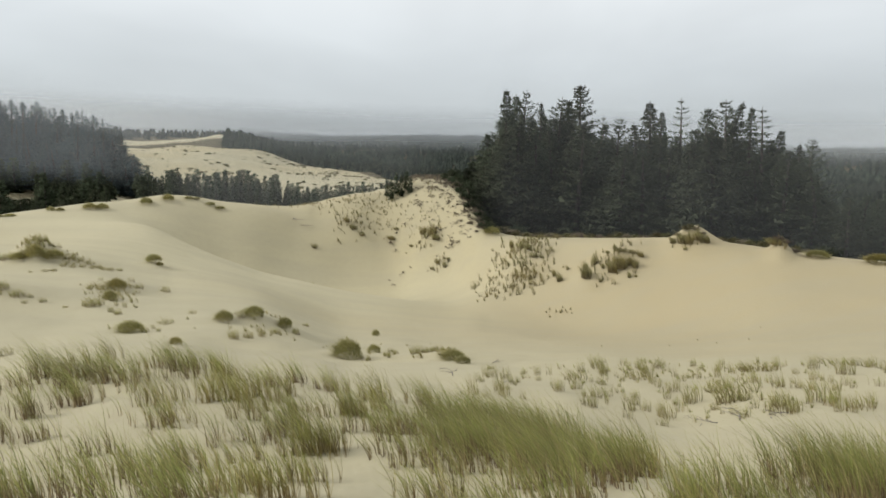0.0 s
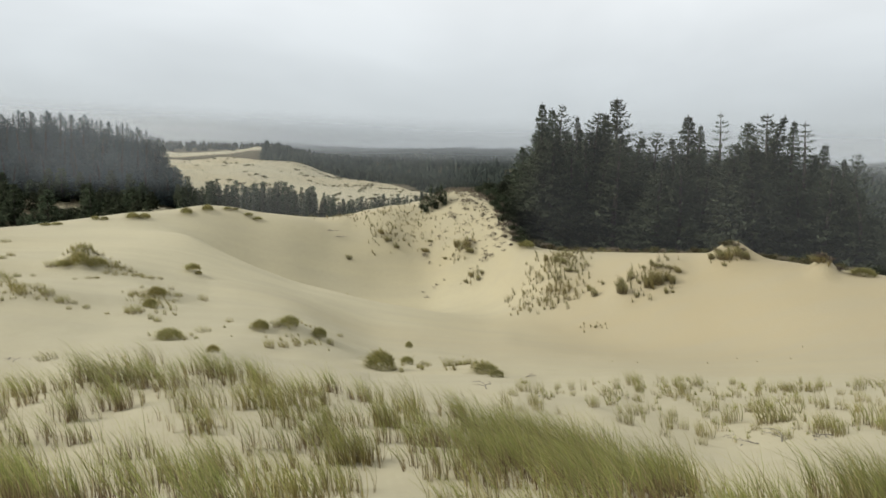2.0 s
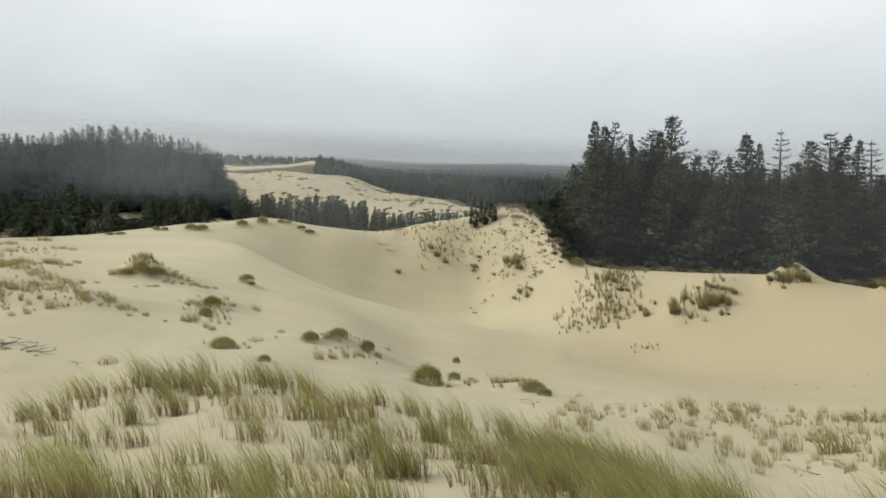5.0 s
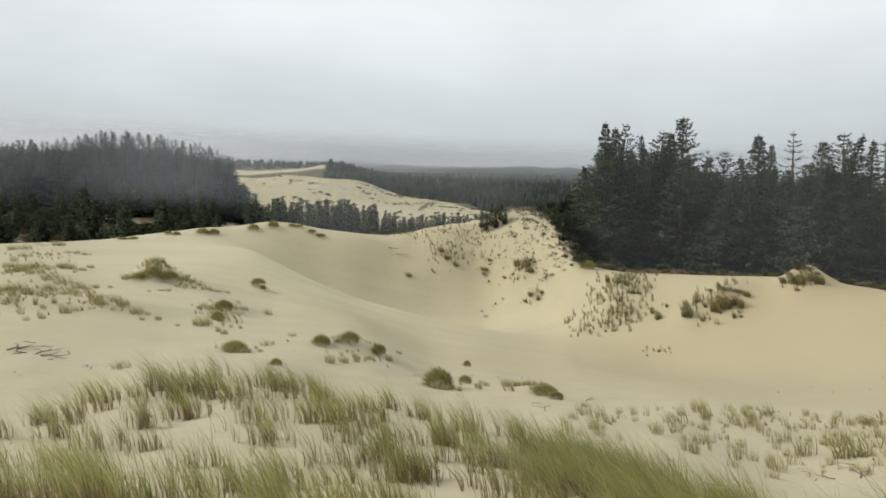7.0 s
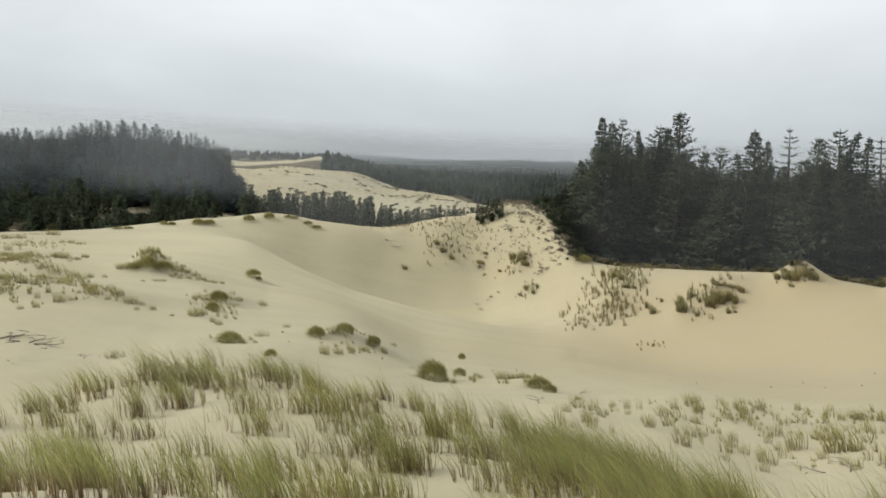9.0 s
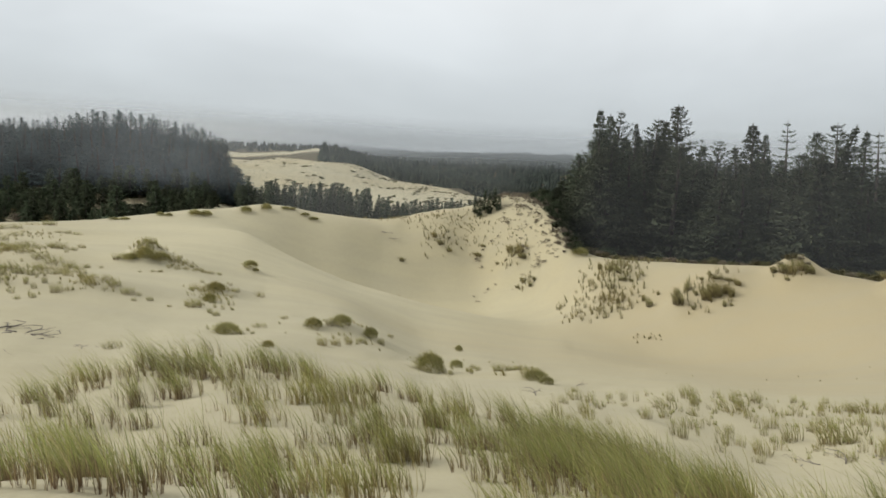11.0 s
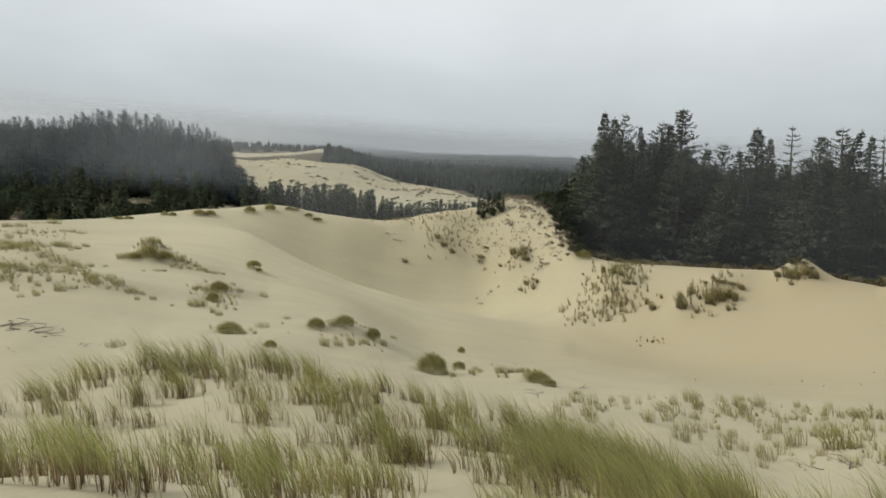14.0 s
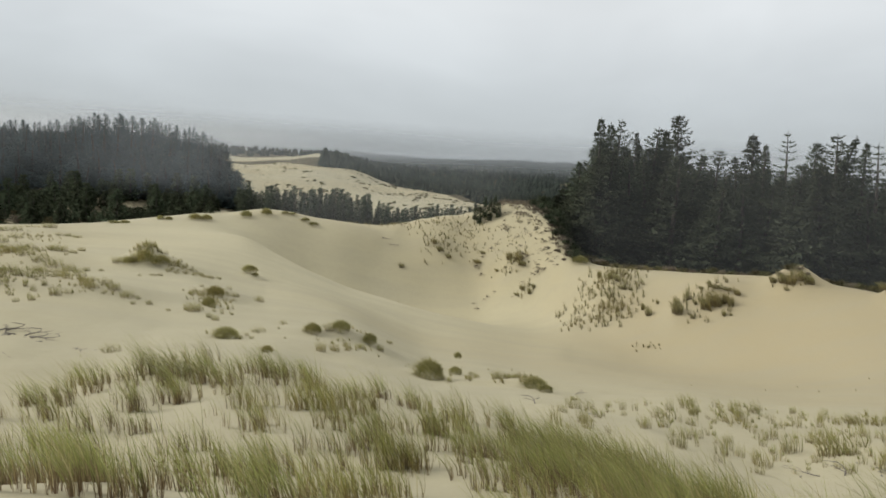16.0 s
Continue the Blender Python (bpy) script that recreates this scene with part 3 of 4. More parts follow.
# the trees that stand against the sky: kind, its height, bearing, distance, top, breadth
for kind, tall, b, r, tz, wide in ((BIG[0], 20, 12.9, 113, 11.2, 0.8), (BIG[0], 20, 13.9, 116, 10.6, 0.8), (PLUME, 20, 14.7, 114, 11.0, 0.7), (NARROW, 16, 16.1, 112, 8.9, 1.0),
                                   (PLUME, 20, 17.6, 115, 10.0, 0.95), (BIG[1], 20, 19.3, 114, 12.0, 1.0), (BIG[0], 20, 18.4, 117, 9.8, 0.9), (SPARSE, 20, 20.8, 113, 7.2, 0.7),
                                   (PLUME, 20, 22.4, 115, 7.0, 0.9), (BIG[0], 20, 24.5, 114, 9.6, 1.05), (NARROW, 16, 25.7, 112, 7.8, 1.1), (SPARSE, 20, 27.0, 112, 9.9, 1.0),
                                   (BIG[1], 20, 28.7, 114, 8.5, 0.85), (PLUME, 20, 30.1, 112, 9.6, 0.95), (BIG[2], 20, 30.9, 113, 9.5, 1.0), (NARROW, 16, 31.9, 111, 8.5, 1.2),
                                   (SPARSE, 20, 33.0, 111, 8.5, 1.15), (BIG[0], 20, 34.1, 112, 5.4, 0.8), (BIG[2], 20, 35.3, 110, 3.4, 0.8), (PLUME, 20, 36.4, 110, 4.1, 0.75)):
    tree_to(kind, tall, b, r, tz, wide if kind is SPARSE else wide * 1.3)
# the body of the grove, lower than the skyline
for i in range(70):
    b = 11.6 + 25.5 * (i + rnd.uniform(-0.4, 0.4)) / 70
    r = rnd.uniform(106, 130) - 0.25 * (b - 12)
    cap = np.interp(b, (11.6, 13, 15, 17, 20, 22, 25, 28, 31, 34, 37), (-1, 9, 9, 7.5, 8.5, 5.2, 7, 6, 7.2, 3.8, 0.0))
    tree_to(rnd.choice(BIG), 20, b, r, cap - rnd.uniform(0, 5), rnd.uniform(1.3, 1.7))
# the lower trees where the grove runs down to the scree
for b, r, tz in ((11.9, 117, 4.0), (11.4, 120, 1.6), (10.9, 118, 0.2), (10.4, 121, -0.8), (9.8, 119, -2.0), (11.2, 112, -2.2), (11.8, 110, -0.4), (10.6, 113, -3.4)):
    tree_to(BIG[2] if tz > 0 else BIG[0], 20, b, r, tz, 1.5)
for i in range(16):
    b = 36 + 13 * (i + rnd.uniform(-0.4, 0.4)) / 16
    tree_to(rnd.choice(BIG), 20, b, rnd.uniform(100, 140), -1.5 - 0.25 * (b - 36) + rnd.uniform(-2.5, 0.5), 1.1)

PINES = [conifer("shore_pine", 31, 8, 1.5, whorl=0.5, limbs=5, sprays=11, bare=0.03, ragged=0.3, top=0.6, size=0.9, far=True, taper=0.35, needles=PINE, label="young dark green pine on sand", group="young pines"),
         conifer("shore_pine", 32, 8, 1.1, whorl=0.5, limbs=5, sprays=11, bare=0.04, ragged=0.35, top=0.5, size=0.85, far=True, taper=0.35, needles=SPRUCE, label="slim young pine in a row", group="young pines"),
         conifer("shore_pine", 33, 5, 1.9, whorl=0.42, limbs=6, sprays=11, bare=0.02, ragged=0.35, top=0.6, size=0.85, far=True, taper=0.35, needles=PINE, label="low bushy pine in dune scrub", group="young pines")]
# the row of trees behind the saddle
for i in range(112):
    b = -16.6 + 21.3 * (i + rnd.uniform(-0.9, 0.9)) / 112
    top_z = np.interp(b, (-17, -12, -9, -7, -5.2, -4, -1, 2, 3.5, 4.4, 4.9), (-5.8, -6.3, -5.8, -6.6, -8.0, -8.9, -8.6, -8.4, -7.4, -6.0, -6.4)) + rnd.triangular(-2.8, 0.5, -0.6)
    k = 1 if rnd.random() < 0.55 else 0
    tree_to(PINES[k], 8, b, rnd.uniform(160, 193), top_z + 1.6 * noise.noise(Vector((b * 0.9, 0.0, 4.0))), rnd.uniform(0.55, 1.1))

# a few young ones beside the scree
for b, r, tz in ((3.2, 102, -4.3), (3.6, 101, -3.5), (4.0, 102, -2.6), (4.4, 101, -2.9), (4.8, 102, -2.3), (5.2, 101, -3.2)):
    tree_to(PINES[0], 8, b, r, tz, 0.45)

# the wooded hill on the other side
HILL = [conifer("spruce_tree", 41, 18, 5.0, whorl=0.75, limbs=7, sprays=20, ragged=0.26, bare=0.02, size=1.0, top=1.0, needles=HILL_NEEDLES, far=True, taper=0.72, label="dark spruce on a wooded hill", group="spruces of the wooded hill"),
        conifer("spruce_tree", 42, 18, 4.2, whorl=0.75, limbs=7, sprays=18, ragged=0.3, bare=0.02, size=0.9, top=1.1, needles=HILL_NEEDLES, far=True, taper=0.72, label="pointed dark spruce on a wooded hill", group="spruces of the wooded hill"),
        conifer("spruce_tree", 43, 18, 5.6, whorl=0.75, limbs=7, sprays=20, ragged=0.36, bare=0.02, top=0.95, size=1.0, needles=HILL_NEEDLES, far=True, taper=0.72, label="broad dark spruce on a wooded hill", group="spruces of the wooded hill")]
for i in range(100):
    b = -44 + 27.0 * (i + rnd.uniform(-0.5, 0.5)) / 100
    crown_z = np.interp(b, (-44, -36, -33.3, -29.5, -27.2, -23.4, -20.5, -18.3, -17.2), (5, 6, 7.2, 8.3, 11.6, 11.6, 9.6, 6.8, 2.6))
    tree_to(rnd.choice(HILL), 18, b, rnd.uniform(238, 258), crown_z + rnd.triangular(-1.6, 1.1, -0.3), rnd.uniform(1.1, 1.5))
for i in range(88):
    b = -46 + 29.8 * (i + rnd.uniform(-0.5, 0.5)) / 88
    r = rnd.uniform(178, 238)
    cap = np.interp(b, (-44, -33.3, -27.2, -23.4, -20.5, -18.3, -16.4), (4, 6, 9.6, 9.6, 7.6, 4.6, -2.5))
    low = np.interp(r, (178, 238), (-6.5, 0))
    tree_to(rnd.choice(HILL), 18, b, r, min(cap, low + (cap - low) * ((r - 178) / 60) ** 0.7) - rnd.uniform(0, 1.6), rnd.uniform(1.7, 2.3))
for i in range(190):
    b = -47 + 29 * (i + rnd.uniform(-0.5, 0.5)) / 190
    r = rnd.uniform(132, 182)
    if noise.noise(Vector((b * 0.35, r * 0.06, 3.0))) < -0.16 and r < 168:
        continue
    plant(PINES[2] if rnd.random() < 0.7 else PINES[0], b, r, rnd.uniform(0.45, 0.95), rnd.uniform(0, 6.28), rnd.uniform(0.9, 1.4))


# ---------------------------------------------------------------- far woods, past counting
def far_wood(name, count, seed, bearing, distance, tall, label, keep=None):
    rng = np.random.default_rng(seed)
    b = rng.uniform(*bearing, count)
    r = np.sqrt(rng.uniform(distance[0] ** 2, distance[1] ** 2, count))
    if keep is not None:
        ok = keep(b, r)
        b, r = b[ok], r[ok]
    p = spots(b, r)
    pile = Pile()
    for (x, y, z) in p:
        h = rng.uniform(*tall)
        w = h * rng.uniform(0.32, 0.52)
        for lo, hi, q in ((0.0, 0.62, 1.0), (0.34, 0.84, 0.72), (0.62, 1.0, 0.42)):
            a = rng.uniform(0, 6.28) + np.arange(6) * math.pi / 3
            rr = w * q * rng.uniform(0.65, 1.25, 6)
            ring = np.stack([x + np.cos(a) * rr, y + np.sin(a) * rr, z + h * lo + rng.uniform(-0.05, 0.08, 6) * h], 1)
            pile.add(np.vstack([ring, [x + rng.normal() * 0.1, y, z + h * hi]]), [(k, (k + 1) % 6, 6) for k in range(6)])
    return tagged(pile.object(name, FAR_NEEDLES), label, "forest", kind="stuff")


far_wood("far_forest", 7500, 61, (-13, 46), (760, 1420), (9, 14), "dark conifer forest on a distant ridge under fog",
         lambda b, r: r > np.interp(b, (-13, -9.5, -8, -4, 0, 8, 46), (1050, 980, 800, 760, 760, 760, 760)))
far_wood("far_forest", 2400, 62, (-34, -6), (895, 1500), (7, 11), "misty conifer forest behind distant dunes")
far_wood("far_grove", 260, 63, (-9.9, -3.5), (610, 760), (10, 17), "misty grove of conifers beside distant dunes",
         lambda b, r: r > np.interp(b, (-9.9, -8, -5, -3.5), (690, 640, 610, 610)))
far_wood("far_wood_slope", 6500, 64, (-7, 46), (300, 760), (4.5, 8), "dark conifer wood below distant dunes",
         lambda b, r: r > np.interp(b, (-8, -4, 0, 4, 8, 12, 46), (560, 460, 410, 365, 260, 180, 150)) + 20)


# ---------------------------------------------------------------- beach grass
WIND = np.array([-1.0, 0.12, 0.0])


def blades(base, length, bend, width, rng, spread=0.25, fan=0.0):
    """Grass blades, one for each row of base: upright at the foot and bent over by the wind. Gives points, faces and how far along each point is."""
    n = len(base)
    heading = rng.normal(size=(n, 3)) * (1, 1, 0) * spread + fan
    face = rng.uniform(0, math.pi, n)
    side = np.stack([np.cos(face), np.sin(face), np.zeros(n)], 1)
    rows, steps = [], (0.0, 0.3, 0.62, 1.0)
    for s, w in zip(steps, (0.8, 1.0, 0.75, 0.0)):
        p = base + (heading * s + WIND * (bend * s ** 2.1)[:, None]) * length[:, None]
        p[:, 2] += length * (s - 0.36 * bend * s ** 2.2)
        if w:
            rows += [p - side * (width * w / 2)[:, None], p + side * (width * w / 2)[:, None]]
        else:
            rows.append(p)
    v = np.stack(rows, 1).reshape(-1, 3)
    k = np.arange(n)[:, None] * 7
    quads = np.concatenate([k + (0, 1, 3, 2), k + (2, 3, 5, 4)])
    faces = quads.tolist() + (k + (4, 5, 6)).tolist()
    along = np.tile((0, 0, 0.3, 0.3, 0.62, 0.62, 1.0), n)
    return v, faces, along


def thickness(b, r):
    """How thickly the grass stands on the near hummock, by bearing and distance."""
    def lobe(b0, r0, wb, wr):
        return np.exp(-((b - b0) / wb) ** 2 - ((r - r0) / wr) ** 2)

    edge = np.interp(b, (-45, -34, -28, -21, -13, -8, 0, 8.8, 14, 18.4, 24, 27, 29, 31, 34, 37, 41, 48), (12, 13.4, 15.6, 16.6, 14.9, 13.9, 12.8, 11.2, 10.3, 9.6, 8.3, 7.2, 6.0, 5.2, 5.6, 6.8, 8.3, 8.5))
    inside = np.clip((edge - r) / 0.5, 0, 1)
    d = 0.62 + 0.75 * lobe(-20, 14.8, 9, 2.0) + 0.6 * lobe(-5, 12.4, 8, 1.6) + 0.3 * lobe(-15, 5.9, 7, 1.0) + 0.35 * lobe(-32, 12, 6, 3)
    d = d * np.where(b < 7, np.interp(r, (5.0, 6.5, 8.0, 12.5), (0.26, 0.42, 1.0, 1.2)), 1.0)
    d = d + 0.55 * lobe(10, 9.6, 6, 1.8) + 0.6 * lobe(15, 7, 6, 1.8) + 0.75 * lobe(21, 5.6, 6, 1.2) - 0.4 * lobe(6, 6.2, 5, 1.2) + 0.5 * lobe(18, 9, 5, 1.3) + 0.8 * lobe(41, 6.5, 5, 1.8)
    return np.clip(d, 0, 1.9) * inside


def near_grass():
    """Tufts of stout brown stems, each stem with long blades that the wind combs over."""
    rng = np.random.default_rng(8)
    b, u = np.meshgrid(np.arange(-49, 49, 2.2), np.arange(-0.02, 1.04, 0.082))
    b, u = np.repeat(b.ravel(), 3), np.repeat(u.ravel(), 3)
    turn = np.tile((0, 1, 2), len(b) // 3)
    b, u = b + rng.uniform(-1.3, 1.3, len(b)), u + rng.uniform(-0.05, 0.05, len(u))
    r = 4.4 * (16.8 / 4.4) ** u
    x, y = r * np.sin(np.radians(b)), r * np.cos(np.radians(b))
    t = thickness(b, r)
    want = t * np.maximum(0.95 + 1.15 * value_noise(x / 1.1, y / 1.1, 23) + 0.2 * value_noise(x / 3.1, y / 3.1, 22), 0)
    keep = want - turn > rng.uniform(0, 1, len(b))
    b, r, t = b[keep], r[keep], t[keep]
    p = spots(b, r)
    vs, fs, al, count = [], [], [], 0

    def lay(v, f, a):
        nonlocal count
        vs.append(v)
        fs.extend([[i + count for i in q] for q in f])
        al.append(a)
        count += len(v)

    for (px, py, pz), dense in zip(p, t):
        stems = int(rng.integers(5, 19) + 7 * dense)
        way, long, slim = rng.uniform(-0.5, 0.5), rng.uniform(0.09, 0.26), rng.uniform(0.04, 0.11)
        q = rng.normal(size=(stems, 2)) * (long, slim)
        foot = np.column_stack([px + q[:, 0] * math.cos(way) - q[:, 1] * math.sin(way), py + q[:, 0] * math.sin(way) + q[:, 1] * math.cos(way), np.zeros(stems)])
        foot[:, 2] = height(foot[:, 0], foot[:, 1]) - 0.03
        tall = rng.uniform(0.6, 0.9) * (0.9 + 0.1 * min(dense, 1.4)) * (0.85 + 0.028 * math.hypot(px, py))
        lean = (rng.uniform(0.2, 0.44, stems) + rng.uniform(-0.06, 0.14)) * (0.7 + 0.36 * dense)
        hs = tall * rng.uniform(0.6, 1.05, stems)
        # the sheathed stems
        v, f, a = blades(foot, hs * 0.42, lean * 0.4, rng.uniform(0.007, 0.012, stems), rng, 0.06)
        lay(v, f, a * 0.32)
        # the blades
        k = rng.integers(4, 8)
        base = np.repeat(foot, k, 0)
        m = len(base)
        base[:, :2] += rng.normal(size=(m, 2)) * 0.012
        v, f, a = blades(base, np.repeat(hs, k) * rng.uniform(0.55, 1.05, m), np.repeat(lean, k) + rng.uniform(-0.1, 0.22, m), rng.uniform(0.0035, 0.0075, m), rng, 0.11)
        lay(v, f, a)
    ob = mesh_object("beach_grass", np.concatenate(vs), fs, GRASS, along=np.concatenate(al))
    return tagged(ob, "wind-bent olive beach grass with brown stems on sand", "beach grass", kind="stuff")


near_grass()


def thin_grass():
    """Short single shoots between the clumps."""
    rng = np.random.default_rng(9)
    n = 2600
    b, r = rng.uniform(-47, 47, n), np.sqrt(rng.uniform(4.2 ** 2, 17 ** 2, n))
    keep = rng.uniform(0, 1, n) < np.minimum(thickness(b, r), 1) * 0.3
    p = np.repeat(spots(b[keep], r[keep]), 4, 0)
    m = len(p)
    p[:, :2] += rng.normal(size=(m, 2)) * 0.03
    p[:, 2] -= 0.02
    v, f, a = blades(p, rng.uniform(0.14, 0.45, m), rng.uniform(0.1, 0.55, m), rng.uniform(0.004, 0.008, m), rng, 0.12)
    return tagged(mesh_object("beach_grass_shoots", v, f, GRASS, along=a), "sparse short shoots of beach grass in sand", "beach grass", kind="stuff")


thin_grass()


def grass_tuft(seed, stems, wide, tall, width, label, group, material=GRASS_FAR, dome=False):
    """One tuft of beach grass, as one mesh."""
    rng = np.random.default_rng(seed)
    base = np.zeros((stems, 3))
    part_way = np.sqrt(rng.uniform(0, 1, stems))
    q = part_way * wide * 0.42
    a = rng.uniform(0, 6.28, stems)
    base[:, 0], base[:, 1], base[:, 2] = q * np.cos(a), q * np.sin(a), -0.06
    if dome:
        base[:, 2] += 0.72 * tall * np.sqrt(1 - part_way ** 2) * rng.uniform(0.5, 1.0, stems)
    length = tall * (rng.uniform(0.16, 0.36, stems) if dome else rng.uniform(0.55, 1.05, stems))
    v, f, al = blades(base, length + 0.05, rng.uniform(0.35, 0.9, stems) if dome else rng.uniform(0.2, 0.55, stems), width * rng.uniform(0.7, 1.2, stems), rng, 0.2 if dome else 0.13,
                      np.stack([np.cos(a), np.sin(a), 0 * a], 1) * (part_way ** 1.5 * (0.75 if dome else 0.1))[:, None])
    if dome:
        al = 0.52 + 0.48 * al
    return tagged(mesh_object("grass_tuft", v, f, material, along=al), label, "grass tuft", group)


SHELF, FIELD = "grass tufts on the near sand slope", "grass tufts on the low sand flat"
MID = [grass_tuft(71, 170, 1.0, 0.62, 0.011, "olive beach grass tuft on pale sand", SHELF), grass_tuft(72, 100, 0.8, 0.6, 0.011, "loose beach grass tuft on pale sand", SHELF)]
DOME = grass_tuft(73, 1500, 1.0, 0.85, 0.014, "rounded dense olive grass cushion on sand", SHELF, dome=True)
LOW = [grass_tuft(74, 46, 0.45, 0.42, 0.010, "thin upright beach grass tuft in sand", FIELD), grass_tuft(75, 26, 0.35, 0.45, 0.010, "sparse straw-tipped grass tuft in sand", FIELD)]


def tufts_at(kinds, rows):
    """Tufts as rows of bearing, distance, breadth and height, each from the kind whose first breadth and height follow it."""
    for b, r, wide, tall in rows:
        many = max(1, math.ceil(wide / (2.4 * tall) - 0.2))
        for k in range(many):
            kind, w0, h0 = rnd.choice(kinds)
            part_wide, h = wide / many * rnd.uniform(0.95, 1.25), tall * (rnd.uniform(0.6, 1.05) if many > 1 else 1.0)
            shift = math.degrees((k + 0.5 - many / 2) * wide / many / r)
            plant(kind, b + shift, r + (rnd.uniform(-0.5, 0.5) * wide * 0.4 if many > 1 else 0), h / h0, rnd.uniform(-0.4, 0.4), (part_wide / w0) / (h / h0))


CUSHION = [(DOME, 1.25, 0.95)]
LOOSE = [(MID[0], 1.0, 0.55), (MID[1], 0.8, 0.53)]
# the rounded cushions
tufts_at(CUSHION, [(-23.4, 50.8, 1.47, 1.18), (-22.3, 50.7, 1.46, 0.81), (-24.5, 51.1, 1.13, 0.59), (-18.1, 41.3, 1.06, 0.82), (-18.6, 37.7, 0.84, 0.68), (-17.2, 27.2, 1.23, 0.59), (-10.1, 29.5, 0.87, 0.59), (-7.7, 29.8, 0.93, 0.6), (-5.2, 29.5, 0.72, 0.65), (0.1, 24.3, 1.2, 1.03), (2.4, 28.1, 0.59, 0.47), (2.5, 36.9, 0.52, 0.51), (9.4, 23.4, 0.91, 0.52), (10.3, 21.7, 0.5, 0.36), (-13.9, 22.4, 0.51, 0.33)])
# smaller tufts round them
tufts_at(LOOSE, [(-25.3, 51.8, 0.79, 0.51), (-24.9, 51.5, 0.61, 0.6), (-24.1, 51.1, 0.69, 0.73), (-21.3, 50.9, 0.95, 0.55), (-20.7, 50.9, 0.69, 0.41), (-19.9, 50.7, 0.69, 0.32), (-19.4, 50.1, 0.6, 0.27), (-18.6, 49.9, 0.6, 0.27), (-17.9, 50.8, 0.52, 0.23), (-21.7, 49.5, 0.42, 0.35), (-21.1, 49.4, 0.5, 0.31), (-20.4, 49.6, 0.42, 0.35), (-19.8, 49.5, 0.38, 0.31), (-19.1, 49.6, 0.42, 0.36), (-22.6, 48.1, 0.9, 0.26), (-23.8, 47.7, 0.32, 0.17)])
tufts_at(LOOSE, [(-19.6, 41.2, 0.63, 0.44), (-20, 40.5, 0.35, 0.29), (-17.5, 41.8, 0.57, 0.41), (-16.6, 41.9, 0.65, 0.3), (-19.8, 35.2, 0.73, 0.57), (-19.3, 35.8, 0.43, 0.45), (-20.4, 35.5, 0.24, 0.29), (-18.6, 33.5, 0.29, 0.33), (-18.1, 32.7, 0.39, 0.33), (-16.8, 35, 0.18, 0.19), (-14.6, 42.5, 0.66, 0.5), (-14.6, 29, 0.65, 0.29), (-12.6, 32.8, 0.45, 0.24), (-15.2, 27, 0.21, 0.17), (-8.8, 29.7, 0.36, 0.35), (-9.4, 25.1, 0.39, 0.44)])
tufts_at(LOOSE, [(-8.2, 25.7, 0.4, 0.35), (-7.1, 26.6, 0.33, 0.44), (-6, 28.2, 0.49, 0.31), (-4.3, 29.1, 0.36, 0.37), (-3.5, 34.7, 0.36, 0.22), (3.9, 28.3, 0.4, 0.24), (3.7, 24.1, 0.17, 0.27), (1.3, 24.1, 0.25, 0.27), (1.9, 23.7, 0.19, 0.26), (6.2, 25, 0.62, 0.37), (7.5, 25.7, 0.45, 0.31), (8.4, 25.7, 0.41, 0.38), (12.7, 19.7, 0.21, 0.15), (-25.8, 23.3, 0.61, 0.34)])
# the grown-over mounds further along the slope
tufts_at(LOOSE, [(-29.2, 57, 1.06, 0.61), (-29.7, 57.4, 0.78, 0.51), (-28.4, 56.7, 0.67, 0.35), (-27.8, 59, 0.6, 0.37), (-32, 56.9, 1.45, 0.51), (-31.3, 57.6, 1.27, 0.61), (-30.6, 56.6, 0.96, 0.4), (-32.4, 75.8, 2.18, 0.67), (-31, 81.7, 2.07, 0.8), (-29.9, 78.1, 1.58, 0.62), (-29, 74.3, 1.38, 0.4), (-28.1, 73.6, 1.12, 0.39), (-32.7, 66.3, 0.78, 0.71), (-32, 69.9, 1.18, 0.62), (-32.6, 55.9, 1.42, 0.7), (-31.5, 54.4, 1.38, 0.68)])
tufts_at(LOOSE, [(-30.5, 52.8, 1.17, 0.66), (-29.6, 51.5, 1.31, 0.83), (-28.6, 50, 0.77, 0.63), (-28.1, 48.7, 0.58, 0.52), (-27.5, 49.8, 0.42, 0.4), (-30.5, 42.7, 0.87, 0.61), (-32.4, 42.4, 0.94, 0.68), (-31.7, 41.1, 0.63, 0.59), (-32.9, 41.1, 0.49, 0.52), (-31, 40.5, 0.55, 0.51), (-29.6, 40.8, 0.56, 0.37), (-28.8, 40.3, 0.55, 0.36), (-27.9, 40.1, 0.48, 0.29), (-31.5, 38.9, 0.27, 0.49), (-31, 38.1, 0.29, 0.41), (-30.3, 38.9, 0.27, 0.42)])
tufts_at(LOOSE, [(-29.6, 37.1, 0.57, 0.6), (-28.8, 37.6, 0.45, 0.34), (-27, 40, 0.48, 0.25), (-26.2, 39.2, 0.67, 0.39), (-25.6, 38.4, 0.79, 0.52), (-24.7, 37.6, 0.77, 0.47), (-24.3, 36.4, 0.31, 0.2), (-23.9, 37.5, 0.29, 0.3), (-23.1, 36.7, 0.41, 0.3), (-21.7, 35.2, 0.24, 0.13), (-26.5, 49.8, 0.42, 0.27), (-32.1, 35, 0.3, 0.28), (-31.1, 35.4, 0.3, 0.32)])
tufts_at(LOOSE, [(-33.5, 60, 2.2, 0.6), (-35, 58, 2.2, 0.7), (-34.6, 45, 1.6, 0.6), (-36, 43, 1.6, 0.6), (-35.5, 75, 2.4, 0.6)])
